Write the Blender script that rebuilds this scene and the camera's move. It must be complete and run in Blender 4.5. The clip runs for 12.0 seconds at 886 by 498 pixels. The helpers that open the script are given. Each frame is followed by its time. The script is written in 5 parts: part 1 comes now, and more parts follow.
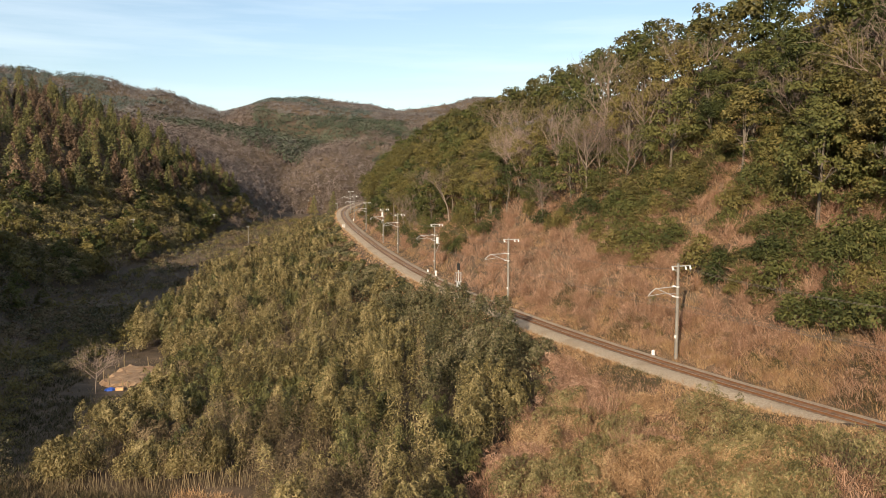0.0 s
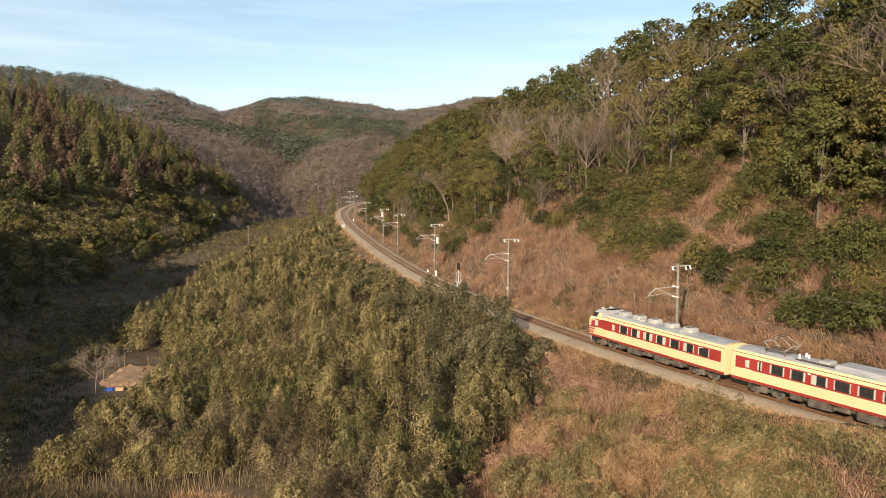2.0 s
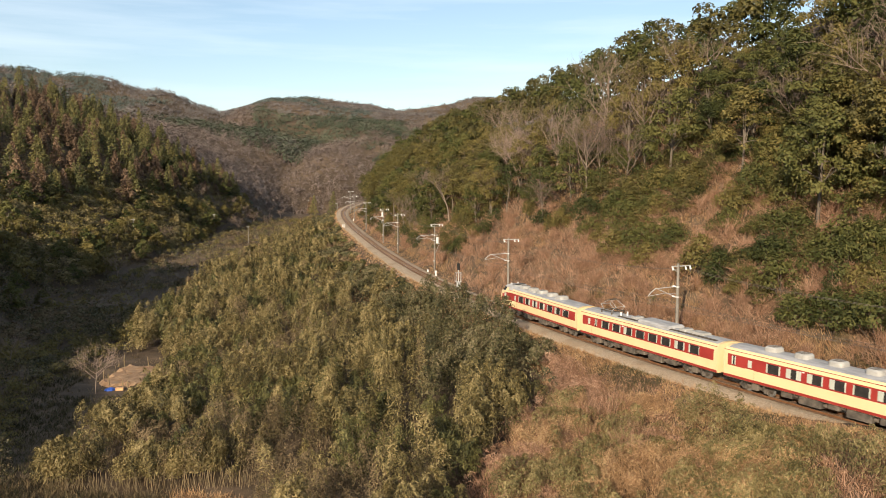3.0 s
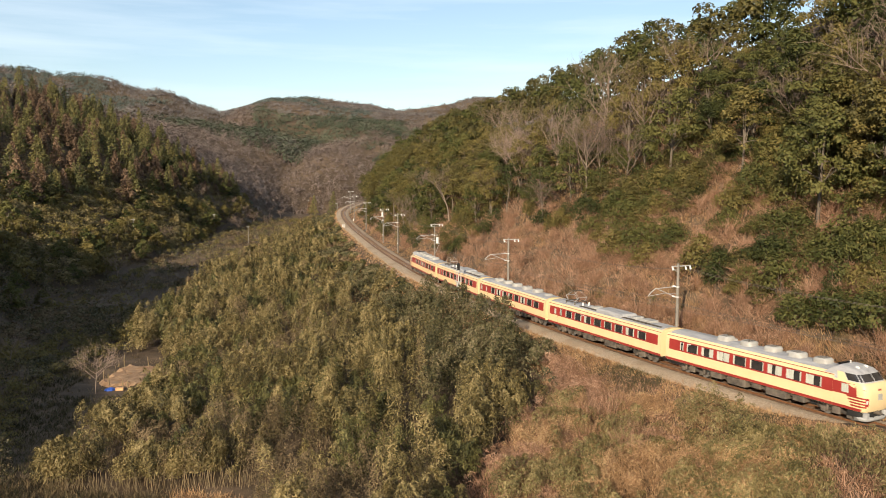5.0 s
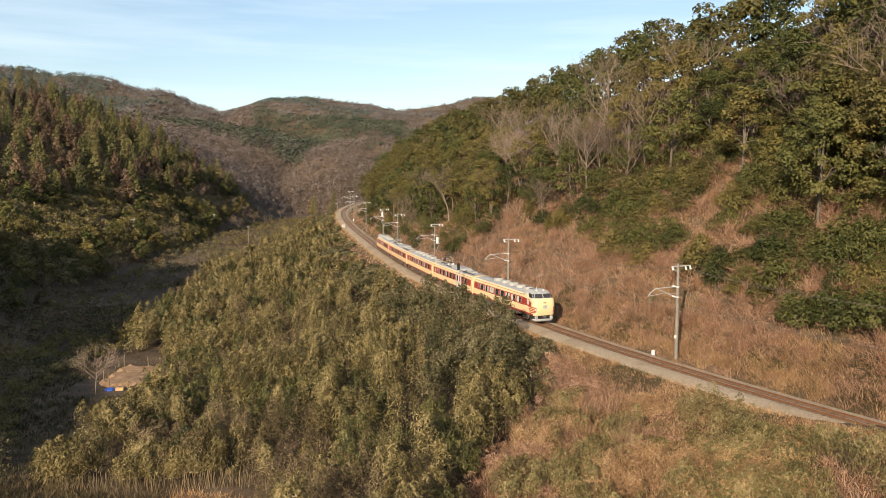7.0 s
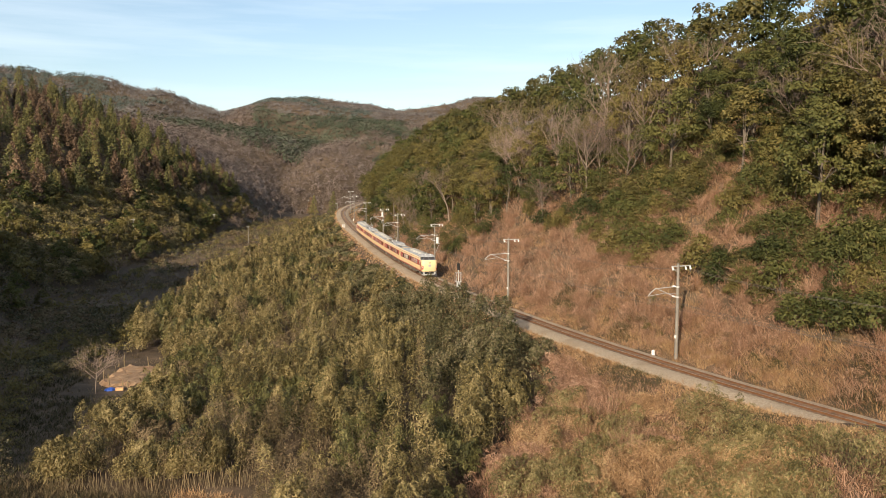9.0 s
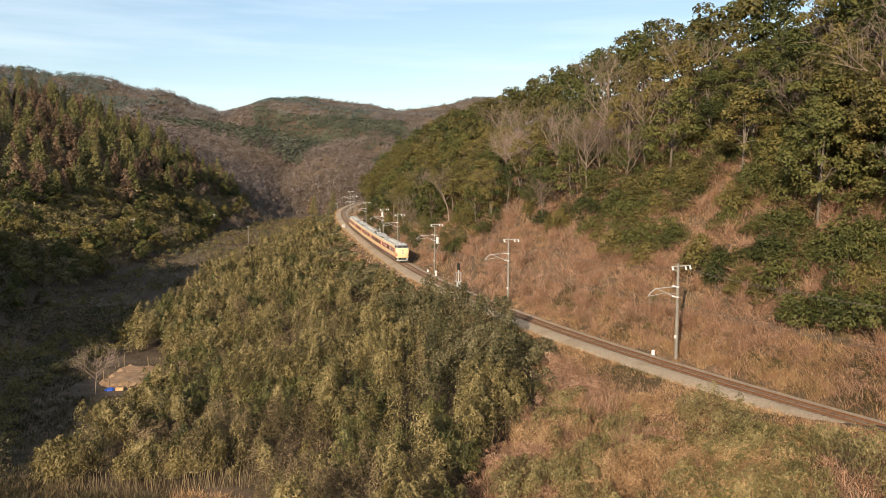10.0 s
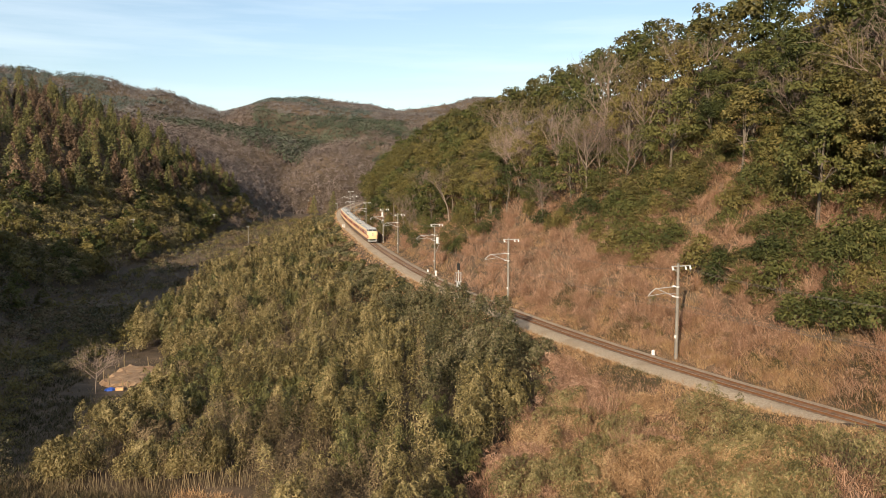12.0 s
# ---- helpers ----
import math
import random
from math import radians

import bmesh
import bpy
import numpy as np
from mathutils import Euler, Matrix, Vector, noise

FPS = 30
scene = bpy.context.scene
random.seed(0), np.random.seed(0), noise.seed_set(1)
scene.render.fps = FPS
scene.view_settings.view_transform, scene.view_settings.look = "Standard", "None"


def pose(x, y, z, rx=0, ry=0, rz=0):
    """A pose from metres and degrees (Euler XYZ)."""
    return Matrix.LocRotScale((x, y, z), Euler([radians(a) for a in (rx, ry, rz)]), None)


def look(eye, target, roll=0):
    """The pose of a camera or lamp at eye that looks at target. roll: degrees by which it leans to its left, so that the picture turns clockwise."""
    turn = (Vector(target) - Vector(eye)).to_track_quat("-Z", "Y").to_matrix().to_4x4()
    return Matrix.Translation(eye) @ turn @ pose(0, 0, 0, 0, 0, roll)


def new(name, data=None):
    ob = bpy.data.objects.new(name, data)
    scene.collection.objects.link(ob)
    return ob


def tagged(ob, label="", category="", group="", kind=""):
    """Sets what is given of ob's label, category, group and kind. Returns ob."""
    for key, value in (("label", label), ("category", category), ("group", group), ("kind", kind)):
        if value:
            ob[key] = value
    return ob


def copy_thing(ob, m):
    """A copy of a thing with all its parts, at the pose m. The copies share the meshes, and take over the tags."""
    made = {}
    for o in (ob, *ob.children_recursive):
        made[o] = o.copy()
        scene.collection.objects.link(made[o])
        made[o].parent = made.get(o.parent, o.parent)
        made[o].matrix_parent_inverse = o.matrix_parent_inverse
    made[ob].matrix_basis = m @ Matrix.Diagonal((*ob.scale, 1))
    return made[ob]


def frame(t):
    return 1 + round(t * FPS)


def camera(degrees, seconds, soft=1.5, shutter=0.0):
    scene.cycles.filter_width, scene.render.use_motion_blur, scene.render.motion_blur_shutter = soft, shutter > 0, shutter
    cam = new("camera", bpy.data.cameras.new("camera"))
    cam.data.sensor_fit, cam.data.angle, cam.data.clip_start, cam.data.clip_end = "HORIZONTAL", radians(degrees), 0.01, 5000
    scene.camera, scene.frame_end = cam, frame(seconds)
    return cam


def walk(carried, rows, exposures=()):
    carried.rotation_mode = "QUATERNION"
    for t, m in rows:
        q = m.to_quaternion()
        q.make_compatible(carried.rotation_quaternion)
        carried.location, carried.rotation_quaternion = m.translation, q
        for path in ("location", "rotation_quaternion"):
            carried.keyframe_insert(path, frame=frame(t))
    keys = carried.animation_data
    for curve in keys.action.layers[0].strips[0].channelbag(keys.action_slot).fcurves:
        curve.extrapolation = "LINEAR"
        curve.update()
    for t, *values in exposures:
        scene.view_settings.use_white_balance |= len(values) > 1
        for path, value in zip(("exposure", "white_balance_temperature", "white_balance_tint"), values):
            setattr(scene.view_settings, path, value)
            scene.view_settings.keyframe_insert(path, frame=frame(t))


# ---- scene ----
cam = camera(58.5, 12.0, soft=0.75, shutter=0.15)
EYE = (0.0, 0.0, 17.0)
AIM = (0.0, 100.0, 17.0 - 8.643)
walk(cam, [(0.0, look(EYE, AIM)), (12.0, look(EYE, AIM))])

# ---- sun, sky and exposure ----
SUN_FROM = Vector((-0.335, -0.875, 0.355)).normalized()
scene.view_settings.exposure = 0.5


def make_sky():
    w = bpy.data.worlds.new("sky")
    scene.world = w
    w.use_nodes = True
    nt = w.node_tree
    nt.nodes.clear()
    out = nt.nodes.new("ShaderNodeOutputWorld")
    bg = nt.nodes.new("ShaderNodeBackground")
    sky = nt.nodes.new("ShaderNodeTexSky")
    sky.sky_type = "NISHITA"
    sky.sun_disc = False
    sky.sun_elevation = math.asin(SUN_FROM.z)
    sky.sun_rotation = math.atan2(SUN_FROM.x, SUN_FROM.y)
    sky.air_density, sky.dust_density, sky.ozone_density = 1.0, 0.6, 1.0
    co = nt.nodes.new("ShaderNodeTexCoord")
    mp = nt.nodes.new("ShaderNodeMapping")
    mp.inputs["Scale"].default_value = (1.3, 1.3, 16.0)
    mp.inputs["Rotation"].default_value = (0.0, radians(5), 0.0)
    ns = nt.nodes.new("ShaderNodeTexNoise")
    ns.inputs["Scale"].default_value = 1.7
    ns.inputs["Detail"].default_value = 6.0
    ns.inputs["Roughness"].default_value = 0.55
    rp = nt.nodes.new("ShaderNodeValToRGB")
    rp.color_ramp.elements[0].position, rp.color_ramp.elements[0].color = 0.42, (0.05, 0.05, 0.05, 1)
    rp.color_ramp.elements[1].position, rp.color_ramp.elements[1].color = 0.70, (0.44, 0.44, 0.44, 1)
    mx = nt.nodes.new("ShaderNodeMix")
    mx.data_type = "RGBA"
    mx.inputs["B"].default_value = (7.2, 8.0, 8.6, 1)
    lk = nt.links.new
    lk(co.outputs["Generated"], mp.inputs["Vector"])
    lk(mp.outputs["Vector"], ns.inputs["Vector"])
    lk(ns.outputs["Fac"], rp.inputs["Fac"])
    lk(rp.outputs["Color"], mx.inputs["Factor"])
    lk(sky.outputs["Color"], mx.inputs["A"])
    lk(mx.outputs["Result"], bg.inputs["Color"])
    bg.inputs["Strength"].default_value = 0.108
    lk(bg.outputs["Background"], out.inputs["Surface"])
    sun = new("sun", bpy.data.lights.new("sun", "SUN"))
    sun.data.energy, sun.data.angle, sun.data.color = 5.0, radians(0.6), (1.0, 0.86, 0.66)
    sun.matrix_basis = look(SUN_FROM * 300, (0, 0, 0))


make_sky()


# ---- materials ----
def material(name, colors, scale=1.0, rough=0.85, bump=0.0, bump_scale=None, metal=0.0, island=0.0, detail=5.0, rand=0.0,
             translucent=0.0, spec=0.3, stretch=(1, 1, 1)):
    """A noise-mottled surface between two or three colours, with optional variation per piece and per object."""
    m = bpy.data.materials.new(name)
    m.use_nodes = True
    nt = m.node_tree
    b = nt.nodes["Principled BSDF"]
    lk = nt.links.new
    co = nt.nodes.new("ShaderNodeTexCoord")
    mp = nt.nodes.new("ShaderNodeMapping")
    mp.inputs["Scale"].default_value = stretch
    lk(co.outputs["Object"], mp.inputs["Vector"])
    ns = nt.nodes.new("ShaderNodeTexNoise")
    ns.inputs["Scale"].default_value = scale
    ns.inputs["Detail"].default_value = detail
    ns.inputs["Roughness"].default_value = 0.65
    lk(mp.outputs["Vector"], ns.inputs["Vector"])
    val = ns.outputs["Fac"]
    for amount, kind, outp in ((island, "ShaderNodeNewGeometry", "Random Per Island"), (rand, "ShaderNodeObjectInfo", "Random")):
        if amount:
            g = nt.nodes.new(kind)
            mr = nt.nodes.new("ShaderNodeMath")
            mr.operation = "MULTIPLY_ADD"
            mr.inputs[1].default_value, mr.inputs[2].default_value = amount, -amount / 2
            lk(g.outputs[outp], mr.inputs[0])
            ad = nt.nodes.new("ShaderNodeMath")
            ad.operation = "ADD"
            lk(val, ad.inputs[0])
            lk(mr.outputs[0], ad.inputs[1])
            val = ad.outputs[0]
    rp = nt.nodes.new("ShaderNodeValToRGB")
    el = rp.color_ramp.elements
    n = len(colors)
    while len(el) < n:
        el.new(0.5)
    for i, c in enumerate(colors):
        el[i].position = 0.32 + 0.36 * i / max(1, n - 1)
        el[i].color = (*c, 1)
    lk(val, rp.inputs["Fac"])
    lk(rp.outputs["Color"], b.inputs["Base Color"])
    b.inputs["Roughness"].default_value = rough
    b.inputs["Metallic"].default_value = metal
    b.inputs["Specular IOR Level"].default_value = spec
    if bump:
        n2 = nt.nodes.new("ShaderNodeTexNoise")
        n2.inputs["Scale"].default_value = bump_scale or scale * 6
        n2.inputs["Detail"].default_value = 4.0
        lk(co.outputs["Object"], n2.inputs["Vector"])
        bp = nt.nodes.new("ShaderNodeBump")
        bp.inputs["Strength"].default_value = bump
        bp.inputs["Distance"].default_value = 0.1
        lk(n2.outputs["Fac"], bp.inputs["Height"])
        lk(bp.outputs["Normal"], b.inputs["Normal"])
    if translucent:
        tr = nt.nodes.new("ShaderNodeBsdfTranslucent")
        lk(rp.outputs["Color"], tr.inputs["Color"])
        ms = nt.nodes.new("ShaderNodeMixShader")
        ms.inputs[0].default_value = translucent
        lk(b.outputs[0], ms.inputs[1])
        lk(tr.outputs[0], ms.inputs[2])
        lk(ms.outputs[0], nt.nodes["Material Output"].inputs["Surface"])
    return m


M_CREAM = material("cream_paint", [(0.70, 0.525, 0.285), (0.76, 0.58, 0.33)], 0.6, 0.42, 0.02, 3, spec=0.4)
M_RED = material("red_paint", [(0.27, 0.030, 0.025), (0.34, 0.042, 0.034)], 0.8, 0.42, 0.02, 3, spec=0.4)
M_ROOF = material("roof_grey", [(0.27, 0.265, 0.265), (0.37, 0.36, 0.355), (0.46, 0.445, 0.43)], 0.9, 0.7, 0.05, 5, stretch=(0.5, 2, 2))
M_UNIT = material("unit_grey", [(0.29, 0.275, 0.25), (0.45, 0.43, 0.395)], 1.5, 0.6)
M_UNDER = material("underframe_grey", [(0.035, 0.029, 0.024), (0.085, 0.070, 0.056), (0.15, 0.122, 0.096)], 1.4, 0.8, island=0.3)
M_BLACK = material("dark_rubber", [(0.012, 0.012, 0.012), (0.03, 0.028, 0.026)], 2, 0.8)
M_GLASS = material("window_glass", [(0.022, 0.021, 0.021), (0.060, 0.054, 0.052)], 0.5, 0.08, spec=0.6)
M_CURTAIN = material("curtain_cloth", [(0.36, 0.37, 0.31), (0.54, 0.545, 0.47)], 3, 0.9, stretch=(4, 4, 0.4))
M_STEEL = material("bare_steel", [(0.35, 0.34, 0.33), (0.5, 0.49, 0.47)], 4, 0.4, metal=0.8)
M_WHITE = material("white_paint", [(0.62, 0.60, 0.56), (0.78, 0.76, 0.72)], 2, 0.6)
M_LENS = material("lamp_lens", [(0.5, 0.5, 0.48), (0.65, 0.65, 0.62)], 2, 0.15, spec=0.6)
M_RAIL = material("rusty_rail", [(0.14, 0.065, 0.03), (0.22, 0.105, 0.05)], 2, 0.6, metal=0.2)
M_RAILTOP = material("rail_head", [(0.42, 0.33, 0.27), (0.55, 0.46, 0.40)], 2, 0.35, metal=0.7)
M_SLEEPER = material("concrete_sleeper", [(0.13, 0.085, 0.055), (0.24, 0.165, 0.11)], 3, 0.9, island=0.4)
M_BALLAST = material("track_ballast", [(0.26, 0.185, 0.118), (0.41, 0.312, 0.212), (0.55, 0.440, 0.322)], 8.0, 0.95, 0.9, 12, detail=8)
M_RUSTBED = material("rust_stained_stone", [(0.10, 0.052, 0.028), (0.20, 0.105, 0.058), (0.29, 0.165, 0.095)], 5.0, 0.95, 0.9, 12, detail=8)
M_CONCRETE = material("pole_concrete", [(0.16, 0.138, 0.112), (0.25, 0.222, 0.186)], 1.2, 0.85, 0.1, 20, rand=0.2)
M_GALV = material("galvanised_steel", [(0.42, 0.41, 0.39), (0.58, 0.57, 0.54)], 3, 0.5, metal=0.3)
M_PORCELAIN = material("porcelain", [(0.7, 0.69, 0.66), (0.8, 0.79, 0.77)], 3, 0.25)
M_WIRE = material("copper_wire", [(0.10, 0.08, 0.065), (0.16, 0.13, 0.10)], 1, 0.6)
M_SOIL = material("bare_soil", [(0.26, 0.150, 0.080), (0.40, 0.255, 0.145)], 0.8, 0.95, 0.4, 6)
def broad_patches(mat, color, scale, lo, hi):
    """Mixes a second colour into a material in broad patches."""
    nt = mat.node_tree
    b = nt.nodes["Principled BSDF"]
    old = b.inputs["Base Color"].links[0].from_socket
    co = nt.nodes.new("ShaderNodeTexCoord")
    ns = nt.nodes.new("ShaderNodeTexNoise")
    ns.inputs["Scale"].default_value, ns.inputs["Detail"].default_value = scale, 6.0
    rp = nt.nodes.new("ShaderNodeMapRange")
    rp.inputs["From Min"].default_value, rp.inputs["From Max"].default_value = lo, hi
    mx = nt.nodes.new("ShaderNodeMix")
    mx.data_type = "RGBA"
    mx.inputs["B"].default_value = (*color, 1)
    nt.links.new(co.outputs["Object"], ns.inputs["Vector"])
    nt.links.new(ns.outputs["Fac"], rp.inputs["Value"])
    nt.links.new(rp.outputs["Result"], mx.inputs["Factor"])
    nt.links.new(old, mx.inputs["A"])
    nt.links.new(mx.outputs["Result"], b.inputs["Base Color"])


M_GROUND = material("leaf_litter", [(0.060, 0.042, 0.025), (0.12, 0.080, 0.048), (0.20, 0.135, 0.083)], 0.35, 0.95, 0.8, 3, detail=9)

broad_patches(M_GROUND, (0.075, 0.050, 0.030), 0.02, 0.42, 0.60)
broad_patches(M_RUSTBED, (0.27, 0.20, 0.14), 0.35, 0.50, 0.70)
broad_patches(M_BALLAST, (0.27, 0.190, 0.115), 0.25, 0.52, 0.75)

# ---- the lie of the land ----


def track_x(y):
    """The track's centre line: x for a given y."""
    y = np.asarray(y, float)
    u = (np.clip(y, 56, 330) - 150) / 100
    x = ((((1.526 * u - 4.794) * u + 6.439) * u) - 25.212) * u - 5.252
    near = np.clip(56 - y, 0, None)
    far = np.clip(y - 330, 0, 180)
    return x + 0.55 * near - 0.13 * far + 0.00186 * far ** 2


def track_z(y):
    """The rail's height: level, then climbing up the valley."""
    d = np.clip(np.asarray(y, float) - 120, 0, None)
    return np.where(d < 240, 8e-5 * d ** 2, 4.608 + 0.0384 * (d - 240) - 0.00004 * np.clip(d - 240, 0, 400) ** 2)


def smooth(a, b, v):
    t = np.clip((v - a) / (b - a), 0, 1)
    return t * t * (3 - 2 * t)


def waves(x, y, size, seed=0.0):
    """A cheap rolling unevenness between -1 and 1."""
    a, b = x / size + seed, y / size - 1.7 * seed
    return (np.sin(a + 1.3 * np.sin(0.7 * b + seed)) + np.sin(b * 1.1 + 1.7 * np.sin(0.6 * a)) + 0.6 * np.sin(1.9 * a - 1.6 * b)
            + 0.4 * np.sin(3.1 * b + 2.3 * a)) / 3.0


def bump(x, y, cx, cy, h, sx, sy):
    return h * np.exp(-((x - cx) / sx) ** 2 - ((y - cy) / sy) ** 2)


def peak(x, y, cx, cy, h, sx, sy):
    """A ridge-topped hill with even flanks."""
    r = np.sqrt(((x - cx) / sx) ** 2 + ((y - cy) / sy) ** 2 + 0.004)
    return h * np.clip(1.06 - r, 0, None) ** 1.15


def range_of_hills(x, y, crest_y, xs, zs, front, back, spur):
    """A chain of hills whose crest follows crest_y, with spurs and gullies down its near side."""
    crest = np.interp(x, xs, zs)
    t = y - crest_y
    f = np.clip(np.where(t < 0, 1 + t / front, 1 - t / back), 0, 1)
    cut = np.sin(x / spur + 1.4 * np.sin(y / (2.2 * spur)) + 0.01 * y) + 0.6 * np.sin(x / spur * 2.3 + y / spur)
    return crest * (f ** 0.85 + 0.17 * cut * f * (1 - f) * 2) * (1 + 0.012 * waves(x, y, 22, 4.0))


FOOT_Y, FOOT_X = (-60, 0, 60, 100, 140, 200, 290, 360, 440, 520, 640), (-50, -52, -52, -62, -76, -84, -90, -90, -88, -94, -60)


def land(x, y):
    """The ground's height."""
    x, y = np.asarray(x, float), np.asarray(y, float)
    tx, tz = track_x(y), track_z(y)
    lean = np.interp(y, (0, 56, 100, 150, 250, 330, 420), (0.87, 0.87, 0.92, 0.97, 0.985, 0.99, 0.97))
    u = (x - tx) * lean
    # the wooded hill on one side of the line
    ridge = np.interp(y, (-100, 60, 110, 160, 220, 300, 420, 520, 700), (85, 74, 48.5, 37.5, 33.5, 32, 26, 24, 30))
    b = np.clip(u - 3.3, 0, None)
    rise = 0.45 * np.minimum(b, 2.5) + 0.98 * np.clip(b - 2.5, 0, None)
    rise = rise + waves(x, y, 9.0, 2.0) * np.clip(b / 12, 0, 1) * 0.9
    hill = -6 * np.logaddexp(-rise / 6, -ridge / 6) + 6 * np.logaddexp(0, -ridge / 6)
    # the valley floor on the other side
    floor = -8.0 + 0.020 * np.clip(y - 150, 0, None)
    c = np.clip(-u - 2.7, 0, None)
    depth = np.clip(tz - floor, 0.5, None)
    low = depth * (1 - np.exp(-np.clip(c - 0.6, 0, None) * np.interp(y, (60, 110), (0.045, 0.10)))) + waves(x, y, 7.0, 5.0) * np.clip(c / 10, 0, 1) * 0.5
    z = tz - 0.45 + np.where(u > 0, hill, -low)
    # the hills across the valley
    foot = np.interp(y, FOOT_Y, FOOT_X)
    top = np.interp(y, (-200, 0, 60, 110, 140, 190, 240, 300, 380, 470, 600, 800), (60, 52, 42, 30, 30, 46, 66, 84, 88, 74, 44, 40))
    v = np.clip(foot - x + 3 * waves(x, y, 22, 1.0), 0, None)
    z = z + top * (1 - np.exp(-v * np.interp(y, (100, 140, 190, 240, 300, 420), (1.75, 0.6, 0.45, 0.62, 0.95, 0.95)) / top)) + waves(x, y, 28, 3.0) * np.clip(v / 25, 0, 1) * 2.5
    # the valley's head and the far ridges
    z = z + smooth(470, 640, y) * 16 * (1 + 0.3 * waves(x, y, 60, 8.0))
    z = z * (1 - 0.6 * smooth(620, 820, y))
    roll = 0.9 + 0.1 * waves(x, y, 45, 4.0)
    far = np.maximum.reduce([
        range_of_hills(x, y, 1100, (-760, -606, -560, -521, -490, -456, -422, -375, -341, -300, -260), (175, 171, 169, 161, 162, 155, 142, 138, 120, 109, 80), 420, 500, 70),
        range_of_hills(x, y, 850, (-270, -249, -231, -212, -191, -170, -153, -134, -86, -50, -20, 60), (40, 68, 83, 90, 95, 88, 84, 84, 81, 78, 75, 70), 190, 260, 42),
        range_of_hills(x, y, 2300, (-787, -656, -558, -493, -428, -379, -299, -217, -136, -71, 10, 99, 188), (182, 206, 229, 248, 253, 258, 243, 235, 219, 222, 235, 256, 251), 800, 600, 130),
        range_of_hills(x, y, 620, (-145, -129, -107, -94, -81, -63, -46, -28, -2, 60), (14, 29, 37, 42, 46, 49, 50, 49, 47, 44), 150, 140, 26),
        range_of_hills(x, y, 690, (-260, -197, -173, -158, -139, -124, -105), (56, 51, 49, 46, 37, 25, 8), 150, 150, 30),
        peak(x, y, -1700, 1900, 300, 1200, 1200) * roll, peak(x, y, 1300, 1500, 220, 1000, 1000) * roll])
    z = np.maximum(z, np.where(far > 1.0, far, -60.0))
    # the knoll from which the valley is seen
    r = np.hypot(x * 0.9 - 3, y + 4)
    z = np.maximum(z, 15.3 - 0.62 * np.clip(r - 3, 0, None))
    # the shoulder that shades the valley floor in the evening, beside and behind the knoll
    z = z + bump(x, y, -88, -40, 15, 30, 34) + bump(x, y, -112, 92, 24, 26, 36)
    # the apron at the foot of the line
    z = z + bump(x, y, 26, 44, 2.0, 9, 8)
    return z


def add_mesh(name, verts, faces, mat, parent=None):
    me = bpy.data.meshes.new(name)
    me.from_pydata(verts, [], faces)
    me.materials.append(mat)
    ob = new(name, me)
    if parent:
        ob.parent = parent
    return ob


def build_ground():
    xs = np.unique(np.concatenate([np.arange(-240, -46, 4.5), np.arange(-46, -22, 2.0), np.arange(-22, 62, 1.4), np.arange(62, 130, 4.5), np.arange(-900, -240, 16.0), np.arange(130, 800, 30.0),
                                   np.linspace(-4500, -900, 40), np.linspace(800, 4500, 40)]))
    ys = np.unique(np.concatenate([np.arange(34, 112, 1.5), np.arange(112, 330, 4.0), np.arange(-60, 34, 9.0), np.arange(330, 700, 6.0), np.arange(700, 2500, 18.0),
                                   np.linspace(-3500, -60, 40), np.linspace(2500, 4800, 20)]))
    gx, gy = np.meshgrid(xs, ys)
    gz = land(gx, gy)
    nx, ny = len(xs), len(ys)
    verts = np.stack([gx.ravel(), gy.ravel(), gz.ravel()], -1)
    i = np.arange(nx * ny).reshape(ny, nx)
    quads = np.stack([i[:-1, :-1].ravel(), i[:-1, 1:].ravel(), i[1:, 1:].ravel(), i[1:, :-1].ravel()], -1)
    ob = add_mesh("ground", verts.tolist(), quads.tolist(), M_GROUND)
    for p in ob.data.polygons:
        p.use_smooth = True
    return tagged(ob, "brown leaf litter and earth of a wooded valley", "ground", kind="structure")


build_ground()

# the line as a chain of stations, measured along the rail from y = 50
_y = np.arange(-120, 480, 0.5)
_x = track_x(_y)
_s = np.concatenate([[0], np.cumsum(np.hypot(np.diff(_x), np.diff(_y)))])
_s -= np.interp(50, _y, _s)


def station(s):
    y = np.interp(s, _s, _y)
    return Vector((float(track_x(y)), float(y), float(track_z(y))))


def along(s):
    return (station(s + 1.0) - station(s - 1.0)).normalized()


def sweep(name, profile, s0, s1, step, mat, parent=None, closed=True, wobble=0.0):
    """A profile of (across, up) points drawn along the line."""
    verts, faces = [], []
    n = len(profile)
    ss = np.arange(s0, s1 + 1e-6, step)
    rng = random.Random(3)
    for s in ss:
        p, t = station(s), along(s)
        side = Vector((-t.y, t.x, 0)).normalized()
        for a, z in profile:
            w = wobble * (rng.random() - 0.5)
            verts.append(p + side * (a + w) + Vector((0, 0, z + w * 0.3)))
    for k in range(len(ss) - 1):
        for j in range(n if closed else n - 1):
            j2 = (j + 1) % n
            faces.append((k * n + j, k * n + j2, (k + 1) * n + j2, (k + 1) * n + j))
    return add_mesh(name, verts, faces, mat, parent)


